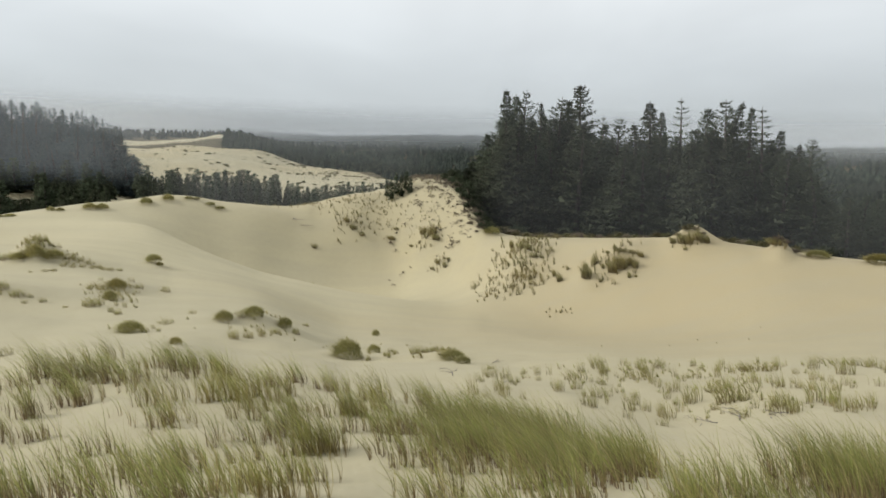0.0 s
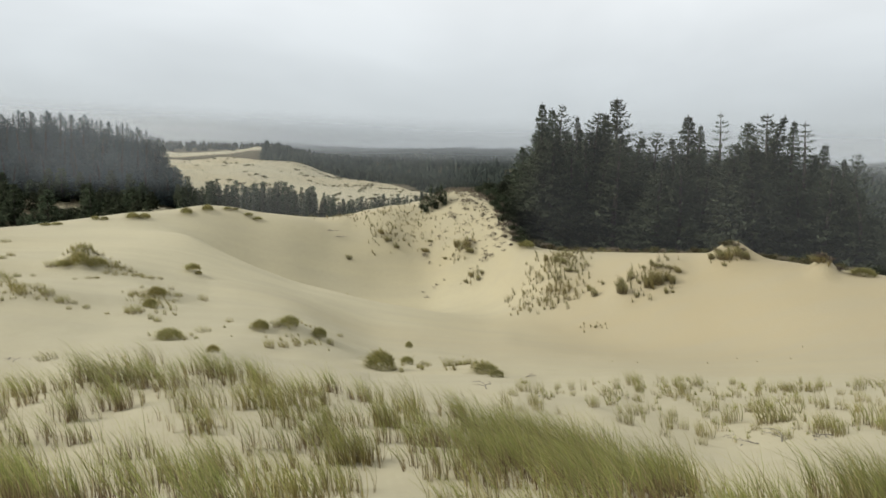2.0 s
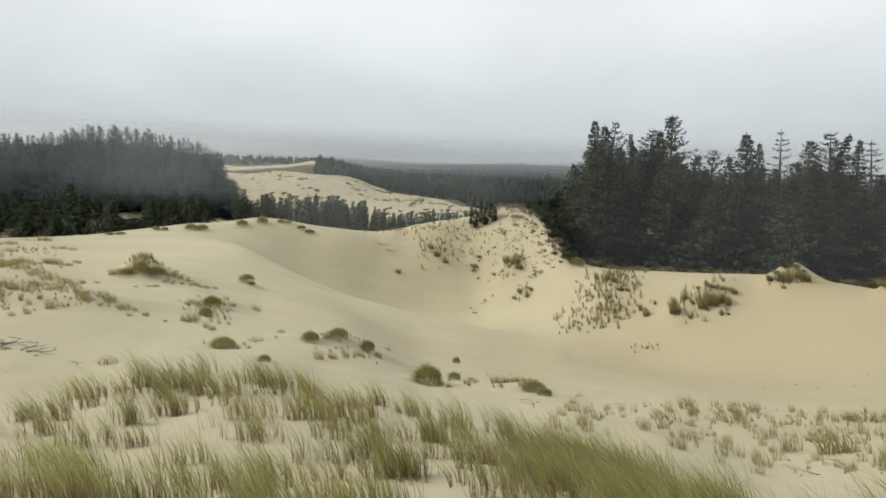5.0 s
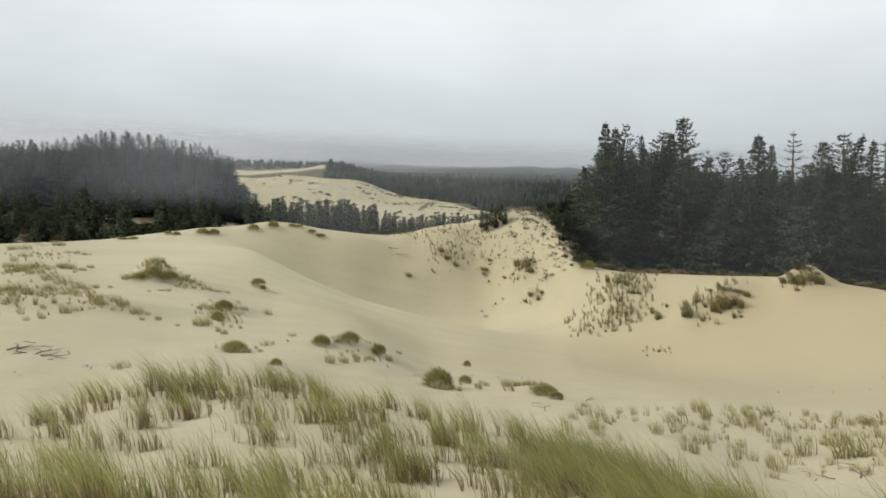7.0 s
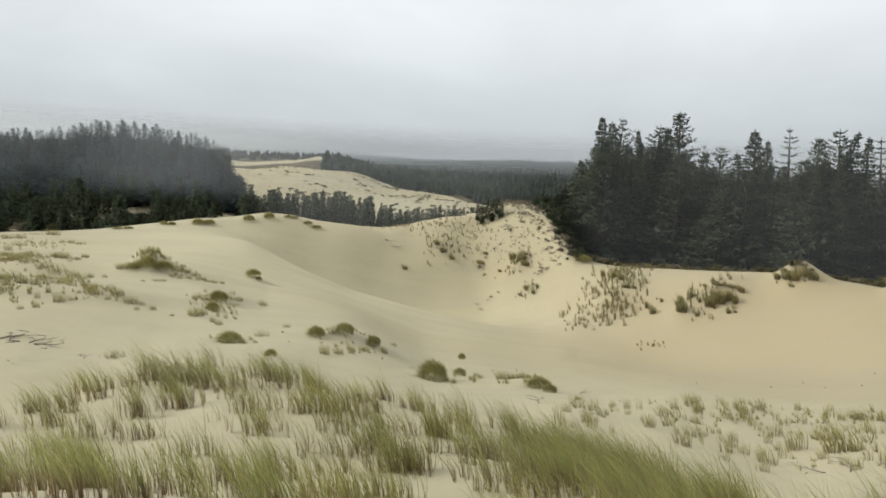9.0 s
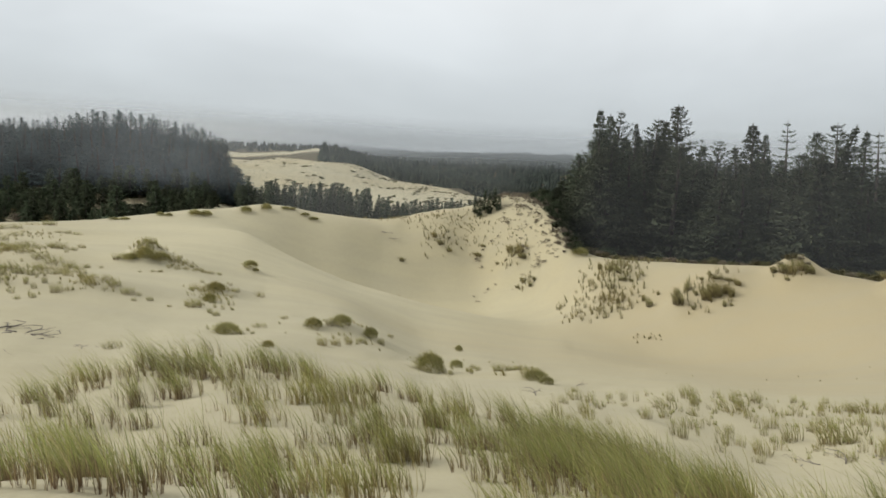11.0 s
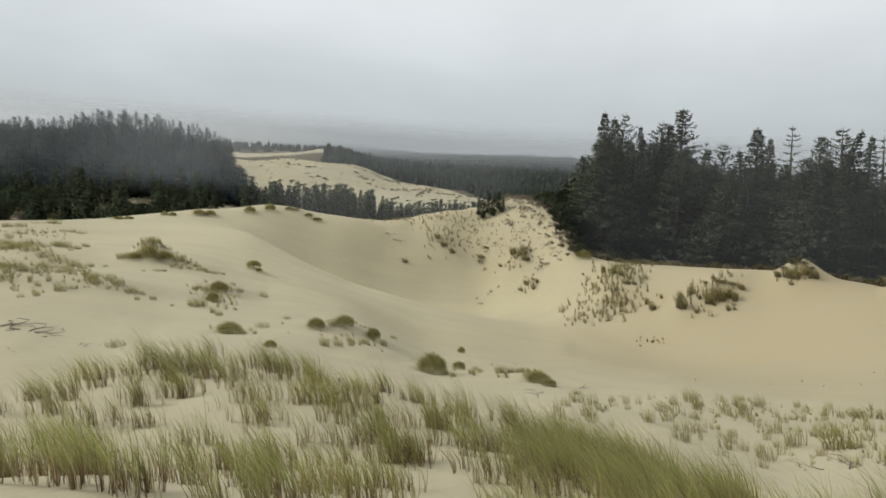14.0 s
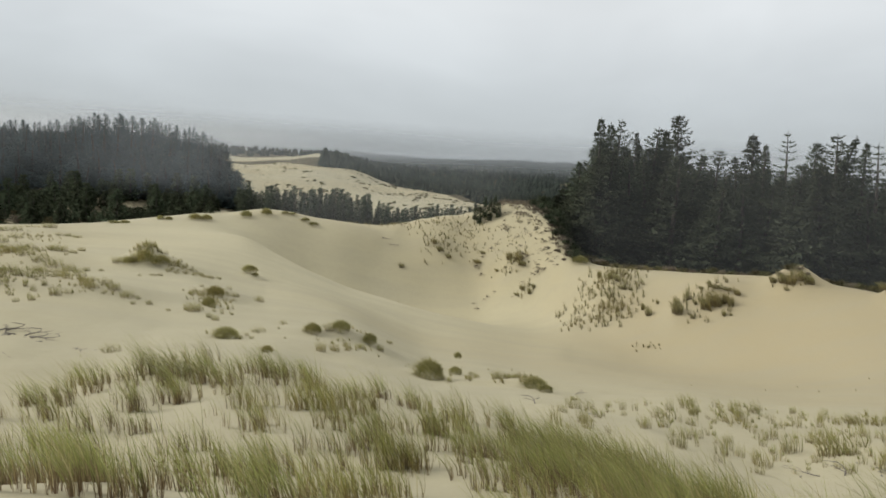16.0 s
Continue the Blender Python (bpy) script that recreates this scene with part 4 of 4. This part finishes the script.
# low flat with sparse tufts
tufts_at([(LOW[0], 0.5, 0.38)], [(20.1, 16.9, 0.6, 0.38), (22.9, 14.9, 0.26, 0.27), (22.4, 17.6, 0.24, 0.25), (25.4, 17.3, 0.62, 0.38), (27.9, 13.0, 0.38, 0.42), (29.7, 15.1, 0.4, 0.6), (33.1, 15.0, 0.95, 0.6),
                             (33.8, 19.2, 0.7, 0.34), (31.0, 16.0, 0.28, 0.25), (32.4, 14.6, 0.6, 0.45), (39.0, 14.3, 0.65, 0.62), (34.5, 19.0, 1.0, 0.32), (40.1, 20.5, 1.4, 0.32), (29.5, 14.9, 0.34, 0.36), (37.2, 12.7, 0.24, 0.3), (41.5, 13.6, 0.6, 0.34)])
for i in range(190):
    b, r = rnd.uniform(11, 46), rnd.uniform(12.2, 20.8)
    if r > np.interp(b, (11, 17, 22, 40), (17, 19, 20, 22)) or noise.noise(Vector((b * 0.25, r * 0.5, 7.0))) < -0.28:
        continue
    tufts_at([(LOW[0], 0.5, 0.38), (LOW[1], 0.4, 0.4)], [(b, r, *(lambda h: (h * rnd.uniform(0.4, 0.85), h))(rnd.uniform(0.18, 0.5)))])
# clusters on the far face, past counting: bearing from and to, distance from and to, how many, height
FACE_CLUSTERS = ((-9, 3, 98, 107, 90, 0.2, 0.5), (-1.8, 2.6, 92.2, 98, 60, 0.35, 0.85), (1.5, 5, 93, 100, 34, 0.25, 0.6), (-2.6, 5.5, 96, 104, 150, 0.2, 0.55), (5.4, 8.2, 87.7, 93, 46, 0.4, 0.9), (6.9, 8.8, 82, 86.5, 22, 0.35, 0.8), (10.2, 18.7, 63.7, 79, 190, 0.3, 0.85), (13, 17.5, 64, 74, 90, 0.45, 1.1),
                 (12.9, 16.7, 70, 79, 40, 0.4, 0.9), (19.7, 25, 62.1, 68, 70, 0.4, 0.9), (16.4, 20.5, 57.5, 60.8, 16, 0.2, 0.4), (12, 27, 75, 84, 60, 0.2, 0.5), (4, 9.5, 88, 106, 90, 0.2, 0.5), (26.8, 30.1, 65.5, 68, 16, 0.3, 0.7),
                 (34.4, 35.6, 64, 66.5, 6, 0.4, 0.7), (-9, 3, 62, 80, 9, 0.12, 0.25), (18, 36, 30, 50, 8, 0.08, 0.16))


def scattered_grass(name, seed, clusters, width, slim, material, label, tall=1.0):
    """Small tufts past counting, in clusters."""
    rng = np.random.default_rng(seed)
    vs, fs, al, count = [], [], [], 0
    for b0, b1, r0, r1, many, low, high in clusters:
        p = spots(b0 + (b1 - b0) * rng.triangular(0, 0.5, 1, many), r0 + (r1 - r0) * rng.triangular(0, 0.5, 1, many))
        for q in p:
            h = rng.uniform(low, high) * tall
            m = int(rng.integers(9, 24))
            foot = q + np.column_stack([rng.normal(size=(m, 2)) * h * rng.uniform(0.3, 1.0) * slim, np.full(m, -0.04)])
            v, f, a = blades(foot, h * rng.uniform(0.5, 1.05, m), rng.uniform(0.1, 0.4, m), width * rng.uniform(0.6, 1.2, m), rng, 0.08)
            vs.append(v)
            fs += [[i + count for i in g] for g in f]
            al.append(a)
            count += len(v)
    ob = mesh_object(name, np.concatenate(vs), fs, material, along=np.concatenate(al))
    return tagged(ob, label, "beach grass", kind="stuff")


scattered_grass("dune_face_grass", 78, FACE_CLUSTERS, 0.024, 0.1, GRASS_FACE, "scattered olive grass tufts on a dune face", 1.25)
SHELF_CLUSTERS = ((-36, -29.3, 36, 46, 70, 0.2, 0.45), (-29.8, -25.5, 37, 41, 30, 0.2, 0.42), (-34.5, -28, 51, 62, 44, 0.25, 0.5), (-34.5, -28, 66, 78, 36, 0.25, 0.5), (-20.6, -16.2, 34, 44, 60, 0.2, 0.5), (-22, -19.8, 49, 53, 30, 0.2, 0.45),
                  (-24.8, -21.6, 50.5, 54, 70, 0.3, 0.7), (-10.6, -3, 25.5, 36, 40, 0.15, 0.35), (1.6, 4.6, 24, 28, 14, 0.15, 0.35), (5.6, 10, 23.5, 25.5, 26, 0.2, 0.4), (-18, 12, 24, 34, 18, 0.1, 0.22), (-19, -15.5, 26.5, 29, 16, 0.2, 0.4))
scattered_grass("shelf_grass", 79, SHELF_CLUSTERS, 0.015, 0.2, GRASS_FAR, "small upright grass tufts scattered on pale sand")
FLAT_CLUSTERS = ((11, 46, 12.4, 21, 110, 0.14, 0.4), (16, 46, 17.5, 21.5, 90, 0.12, 0.34), (28, 46, 12.2, 15, 34, 0.15, 0.45))
scattered_grass("flat_grass", 80, FLAT_CLUSTERS, 0.008, 0.17, GRASS, "thin straw-coloured shoots in low sand")
for i in range(16):
    u = rnd.random()
    b, r = -36 + 9.5 * u, rnd.triangular(36, 50, 41)
    tufts_at(LOOSE, [(b, r, rnd.uniform(0.4, 1.1), rnd.uniform(0.3, 0.55))])
# the large tufts on the face of the bowl
FACE = [(grass_tuft(76, 220, 0.8, 0.9, 0.02, "dark olive grass clump on a dune face", "grass clumps on the dune face", GRASS_FACE), 1.1, 1.05),
        (grass_tuft(77, 130, 0.7, 0.9, 0.02, "loose olive grass clump on a dune face", "grass clumps on the dune face", GRASS_FACE), 1.0, 1.05)]
tufts_at(FACE, [(14, 76.4, 0.71, 1.36), (14.9, 73.4, 0.87, 1.05), (15.5, 72.2, 0.86, 1.03), (16, 70.7, 1.2, 0.76), (16.6, 70.4, 0.84, 0.5), (18.2, 65.7, 0.9, 1.42), (17.7, 67, 0.57, 1.08), (18.8, 67.3, 0.46, 0.72), (20.4, 63.7, 1.31, 1.83), (20.3, 65.5, 0.78, 1.29), (21, 65.8, 0.62, 1.41), (21.6, 63.1, 0.54, 0.68), (21.7, 64.8, 0.55, 0.81), (22.5, 64.2, 1.42, 1.72), (23.2, 64.4, 1.53, 1.96), (23.9, 64.5, 0.77, 1.5)])
tufts_at(FACE, [(24.3, 64.2, 0.77, 1.49), (22.3, 66.6, 1.36, 0.47), (23.1, 66, 1.57, 0.59), (24, 65.7, 1.23, 0.59), (24.7, 65.4, 0.78, 0.82), (23.9, 63.1, 0.54, 0.9), (24.4, 63.1, 0.43, 0.45), (27.1, 66.8, 0.79, 0.95), (27.8, 66.4, 1.24, 1.53), (28.3, 66.2, 1.12, 1.53), (29, 66.5, 1.35, 1.42), (29.6, 66.4, 1.12, 1.18), (28.1, 65.7, 0.67, 0.58), (-2.8, 91.6, 1.25, 0.98), (6.4, 91.1, 1.39, 1.62), (7.2, 89.5, 1.82, 1.75)])
tufts_at(FACE, [(7.5, 88.5, 1.5, 1.11), (5.4, 90.6, 0.92, 0.65), (7.7, 84.7, 1.01, 0.91), (8.3, 83.2, 0.85, 1.2), (8.6, 83.9, 0.57, 0.75), (7.2, 84.4, 0.72, 0.61), (3.7, 93.2, 1.42, 0.83), (4.1, 94.5, 1.12, 0.67), (0.4, 94.1, 1.27, 1.17), (1.2, 93.3, 1.27, 1), (-0.1, 95.2, 0.97, 1.35), (34.5, 65.5, 1.66, 0.93)])
# cushions along the far crest
tufts_at([(DOME, 1.05, 0.75)], [(-22.0, 94.5, 2.0, 0.65), (-19.3, 94.5, 2.8, 0.8), (-15.8, 96, 1.45, 0.9), (-14.2, 96.5, 1.45, 0.9), (-10.7, 96, 2.4, 0.5), (-25.2, 93.5, 2.4, 0.5), (-12.4, 97.5, 2.0, 0.4),
                             (12.3, 83.2, 1.8, 1.0), (37.5, 66.5, 1.8, 0.7), (41.5, 66, 2.2, 0.9)])

# ---------------------------------------------------------------- brush
EDGE = "brush along the edge of the grove"
BRUSH = [shrub("brush", 81, 1.3, 2.2, SHRUB, 480, 0.27, "olive-brown brush at the foot of the grove", "brush", EDGE), shrub("brush", 82, 1.2, 2.0, TWIGS, 420, 0.28, "bare grey-brown brush at the foot of the grove", "brush", EDGE),
         shrub("brush", 83, 2.6, 3.2, PINE, 900, 0.36, "dark green thicket at the foot of the grove", "brush", EDGE)]
for i in range(140):
    b = 11.4 + 27 * (i + rnd.uniform(-0.5, 0.5)) / 140
    near = np.interp(b, (11.4, 20, 28, 40), (86, 75.5, 71.5, 70))
    q, u = rnd.random(), rnd.random()
    if q < 0.8:
        plant(BRUSH[0] if q < 0.42 else BRUSH[1], b, near + 11 * u, rnd.uniform(0.18, 0.45) + 0.4 * u, None, rnd.uniform(0.9, 1.5))
    else:
        plant(BRUSH[2], b, near + 13 + 12 * u, rnd.uniform(0.5, 1.0), None, rnd.uniform(0.9, 1.3))


def scree_brush():
    """Dead and low brush on the slope under the grove, thickening towards the trees."""
    rng = np.random.default_rng(85)
    n = 2400
    b, r = rng.uniform(3.2, 12.2, n), rng.uniform(84, 112, n)
    keep = rng.uniform(0, 1, n) < np.clip(0.22 + 0.11 * (b - 6.5) + 0.03 * (r - 98), 0.04, 1)
    p = spots(b[keep], r[keep])
    pile = Pile()
    for q in p:
        h = rng.uniform(0.2, 0.6) * (0.7 + 0.8 * rng.random() ** 3)
        m = int(rng.integers(14, 36))
        foot = q + rng.normal(size=(m, 3)) * (h * 0.45, h * 0.45, 0) + np.column_stack([np.zeros((m, 2)), rng.uniform(-0.05, 0.55, m) * h])
        pile.sprays(foot, rng.normal(size=(m, 3)) * 0.6 + (-0.1, 0, 0.7), h * rng.uniform(0.35, 0.8, m), h * rng.uniform(0.08, 0.25, m), rng)
    return tagged(pile.object("scree_brush", TWIGS), "grey-brown dead brush scattered on a sand slope", "brush", kind="stuff")


scree_brush()
SCREE = "brush where the grove meets the scree"
SCRUB = [shrub("brush", 86, 1.5, 2.0, PINE, 520, 0.3, "dark green bush on a sandy slope", "brush", SCREE), shrub("brush", 87, 1.1, 1.8, TWIGS, 420, 0.24, "grey-brown dead bush on a sandy slope", "brush", SCREE)]
for i in range(52):
    b = 7.0 + 5.2 * rnd.random() ** 0.7
    r = float(np.interp(b, (7, 8.3, 10, 12.2), (107, 104, 96, 85))) + rnd.uniform(-5, 4) * rnd.random()
    plant(SCRUB[0 if rnd.random() < 0.35 else 1], b, r, rnd.uniform(0.3, 0.75), None, rnd.uniform(0.9, 1.5))
for b, r, k in ((7.3, 102.6, 0.5), (8.1, 99.7, 0.7), (8.7, 98.5, 0.6), (8.6, 96.2, 0.5), (9.2, 96.8, 0.8), (9.6, 94.1, 0.7), (10.1, 91.1, 1), (10.9, 91.4, 0.8), (9.2, 92.9, 0.5), (9.8, 90.2, 0.6), (10.4, 86.8, 0.7), (11.1, 85.2, 0.7), (8.4, 94.6, 0.4), (10.9, 84.3, 0.5), (9.6, 88.7, 0.5), (7.9, 97.9, 0.45), (10.2, 88.6, 0.7), (11.3, 87.2, 0.8), (9, 91.5, 0.4)):
    plant(SCRUB[0 if k > 0.75 else 1], b, r, k * 0.6, None, rnd.uniform(0.9, 1.3))
for i in range(20):
    b = 8.6 + 3.2 * rnd.random()
    plant(BRUSH[2], b, 86 + 7 * (11.8 - b) + rnd.uniform(0, 10), rnd.uniform(0.4, 1.0))
for b, r, s in ((27.4, 67.3, 0.28), (27.9, 67.5, 0.36), (28.4, 67.4, 0.34), (28.8, 67.2, 0.3), (29.3, 67.0, 0.25), (34.7, 65.6, 0.45), (35.2, 65.4, 0.4), (36.0, 66, 0.3)):
    plant(BRUSH[0 if r > 67.3 else 1], b, r, s, None, 1.3)
for i in range(56):
    b, r = rnd.uniform(-40, -17), rnd.uniform(108, 150)
    plant(BRUSH[0] if rnd.random() < 0.7 else BRUSH[1], b, r, rnd.uniform(0.5, 1.2))
DUNE_BRUSH = shrub("dune_brush", 84, 1.5, 3.6, SHRUB, 300, 0.6, "olive scrub patch on a distant dune", "scrub", "scrub on distant dunes")
for i in range(700):
    b = rnd.uniform(-17.5, 4.5)
    top = np.interp(b, (-17, -8, -4, 0, 4.5), (560, 500, 440, 400, 350))
    r = top - (top - 265) * rnd.random() ** 1.3
    wind = noise.noise(Vector((b * 0.28, r * 0.022, 1.0)))
    if not (abs(wind) < 0.07 or wind > (0.42 if b < -6 else 0.2)):
        continue
    plant(DUNE_BRUSH, b, r, rnd.uniform(0.18, 0.5), None, rnd.uniform(0.9, 2.2))


tufts_at(CUSHION, [(-15.4, 55.8, 1.2, 0.75), (-15.0, 55.4, 0.6, 0.4)])


# ---------------------------------------------------------------- driftwood and dead branches
def branch(seed, reach, label):
    """A dead branch lying on the sand: a bent stem with side twigs."""
    rng = np.random.default_rng(seed)
    pile = Pile()

    def grow(start, turn, ln, rad, depth):
        pts, p = [start], start.copy()
        for k in range(4):
            turn += rng.normal() * 0.3
            p = p + np.array([math.cos(turn), math.sin(turn), rng.normal() * 0.10]) * ln / 4
            p[2] = max(p[2], 0.01)
            pts.append(p.copy())
            if depth and rng.random() < 0.9:
                grow(p.copy(), turn + rng.choice((-1, 1)) * rng.uniform(0.5, 1.1), ln * rng.uniform(0.3, 0.55), rad * 0.5, depth - 1)
        pile.tube(pts, [rad, rad * 0.85, rad * 0.7, rad * 0.5, rad * 0.2], 5)

    grow(np.array([0, 0, 0.02]), 0.0, reach, reach * 0.02 + 0.006, 2)
    return tagged(pile.object("dead_branch", DRIFTWOOD, smooth=True), label, "driftwood", "dead branches on the sand")


STICKS = [branch(91, 1.2, "dark dead branch lying on sand"), branch(92, 0.8, "twiggy dead branch half in sand")]
for b, r, s in ((-33.4, 27.5, 0.9), (-32.8, 27.3, 0.8), (-32.5, 26.9, 0.8), (-32.2, 27.0, 0.9), (-31.6, 26.8, 0.8), (-31.3, 26.4, 0.8), (-31.0, 26.2, 0.7), (-30.5, 25.6, 0.7), (-33.0, 22.8, 0.5), (-28.0, 23.5, 0.4), (-28.2, 24.6, 0.5), (30.6, 12.6, 0.35), (31.8, 12.5, 0.4), (33.4, 12.4, 0.45), (35.6, 12.3, 0.45),
                (36.8, 12.6, 0.35), (34.0, 13.6, 0.3), (29.9, 13.4, 0.3), (9.4, 17.5, 0.5), (14.1, 15.4, 0.6), (12.8, 22.4, 0.5), (-4.6, 96, 2.0), (-4.0, 95, 1.5), (-27, 24.2, 0.4)):
    plant(rnd.choice(STICKS), b, r, s)


# ---------------------------------------------------------------- see-through sheets that stand in for haze before the woods
def make_fog(name, low, high, z0, z1, z2):
    """Fog haze for a see-through sheet: lit by the sky, denser towards the cloud, thinning out above."""
    m = Nodes(name)
    co = m.add("ShaderNodeNewGeometry").outputs["Position"]
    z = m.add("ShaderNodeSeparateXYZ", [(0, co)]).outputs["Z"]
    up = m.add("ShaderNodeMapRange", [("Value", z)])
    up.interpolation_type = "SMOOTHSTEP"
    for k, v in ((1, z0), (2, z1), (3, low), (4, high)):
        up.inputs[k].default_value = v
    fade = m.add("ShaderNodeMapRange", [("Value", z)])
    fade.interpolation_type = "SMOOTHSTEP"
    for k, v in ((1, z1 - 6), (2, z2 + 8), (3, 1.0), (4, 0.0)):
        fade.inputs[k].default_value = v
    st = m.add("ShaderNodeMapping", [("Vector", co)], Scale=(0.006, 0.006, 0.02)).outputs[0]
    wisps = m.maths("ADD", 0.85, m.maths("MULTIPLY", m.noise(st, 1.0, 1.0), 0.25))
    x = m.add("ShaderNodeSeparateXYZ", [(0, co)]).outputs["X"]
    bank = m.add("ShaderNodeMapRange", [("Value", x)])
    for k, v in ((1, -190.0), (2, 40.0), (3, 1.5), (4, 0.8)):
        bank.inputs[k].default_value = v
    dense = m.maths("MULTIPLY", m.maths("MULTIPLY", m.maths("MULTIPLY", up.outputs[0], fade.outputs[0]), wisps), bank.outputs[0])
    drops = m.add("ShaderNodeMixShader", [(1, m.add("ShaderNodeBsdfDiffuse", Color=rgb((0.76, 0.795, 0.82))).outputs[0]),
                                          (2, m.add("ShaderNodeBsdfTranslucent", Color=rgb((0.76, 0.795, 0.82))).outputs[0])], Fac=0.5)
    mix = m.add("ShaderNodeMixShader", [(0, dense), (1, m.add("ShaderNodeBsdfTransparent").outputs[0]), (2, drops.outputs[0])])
    m.link(mix.outputs[0], m.out.inputs["Surface"])
    return m.mat


def fog_bank(r, b0, b1, z0, z1, material):
    b = np.radians(np.linspace(b0, b1, 90))
    v = np.concatenate([np.stack([r * np.sin(b), r * np.cos(b), np.full(90, z)], 1) for z in (z0, z1)])
    f = [(i, i + 1, i + 91, i + 90) for i in range(89)]
    return tagged(mesh_object("backdrop_fog", v, f, material), "thin see-through sheet standing in for pale haze before woods", "fog", kind="structure")


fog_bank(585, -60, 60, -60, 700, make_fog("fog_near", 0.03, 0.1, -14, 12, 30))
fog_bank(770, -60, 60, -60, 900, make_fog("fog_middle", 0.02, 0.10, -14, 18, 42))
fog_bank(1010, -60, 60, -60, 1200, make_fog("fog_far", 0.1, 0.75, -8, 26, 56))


def make_mist(name, dense, z, bearing, soft=6.0):
    """Thin haze for a see-through sheet, lit by the sky; z: where it begins, is full, begins to thin and ends; bearing:
    from where to where, in degrees.
    """
    m = Nodes(name)
    co = m.add("ShaderNodeNewGeometry").outputs["Position"]
    xyz = m.add("ShaderNodeSeparateXYZ", [(0, co)])

    def rise(value, a, b):
        n = m.add("ShaderNodeMapRange", [("Value", value)])
        n.interpolation_type = "SMOOTHSTEP"
        for k, v in ((1, a), (2, b), (3, 0.0), (4, 1.0)):
            n.inputs[k].default_value = v
        return n.outputs[0]

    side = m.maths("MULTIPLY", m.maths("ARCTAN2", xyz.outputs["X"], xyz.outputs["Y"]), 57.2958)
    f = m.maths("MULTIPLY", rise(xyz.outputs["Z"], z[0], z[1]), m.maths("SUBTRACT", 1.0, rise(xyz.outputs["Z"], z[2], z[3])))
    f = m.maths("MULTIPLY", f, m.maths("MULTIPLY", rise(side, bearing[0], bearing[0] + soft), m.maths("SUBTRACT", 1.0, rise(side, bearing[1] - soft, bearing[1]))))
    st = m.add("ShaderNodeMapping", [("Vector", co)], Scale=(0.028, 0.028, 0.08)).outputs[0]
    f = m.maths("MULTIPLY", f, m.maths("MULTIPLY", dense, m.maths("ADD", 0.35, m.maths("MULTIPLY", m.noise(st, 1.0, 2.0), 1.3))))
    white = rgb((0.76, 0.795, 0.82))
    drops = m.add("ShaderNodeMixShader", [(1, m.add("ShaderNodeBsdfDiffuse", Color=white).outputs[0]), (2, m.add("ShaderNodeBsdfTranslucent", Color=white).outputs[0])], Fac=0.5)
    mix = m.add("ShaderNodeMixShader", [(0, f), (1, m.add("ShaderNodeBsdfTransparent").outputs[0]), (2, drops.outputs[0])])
    m.link(mix.outputs[0], m.out.inputs["Surface"])
    return m.mat


# added sheets that veil the row, hill and grove, to pale their dark tones
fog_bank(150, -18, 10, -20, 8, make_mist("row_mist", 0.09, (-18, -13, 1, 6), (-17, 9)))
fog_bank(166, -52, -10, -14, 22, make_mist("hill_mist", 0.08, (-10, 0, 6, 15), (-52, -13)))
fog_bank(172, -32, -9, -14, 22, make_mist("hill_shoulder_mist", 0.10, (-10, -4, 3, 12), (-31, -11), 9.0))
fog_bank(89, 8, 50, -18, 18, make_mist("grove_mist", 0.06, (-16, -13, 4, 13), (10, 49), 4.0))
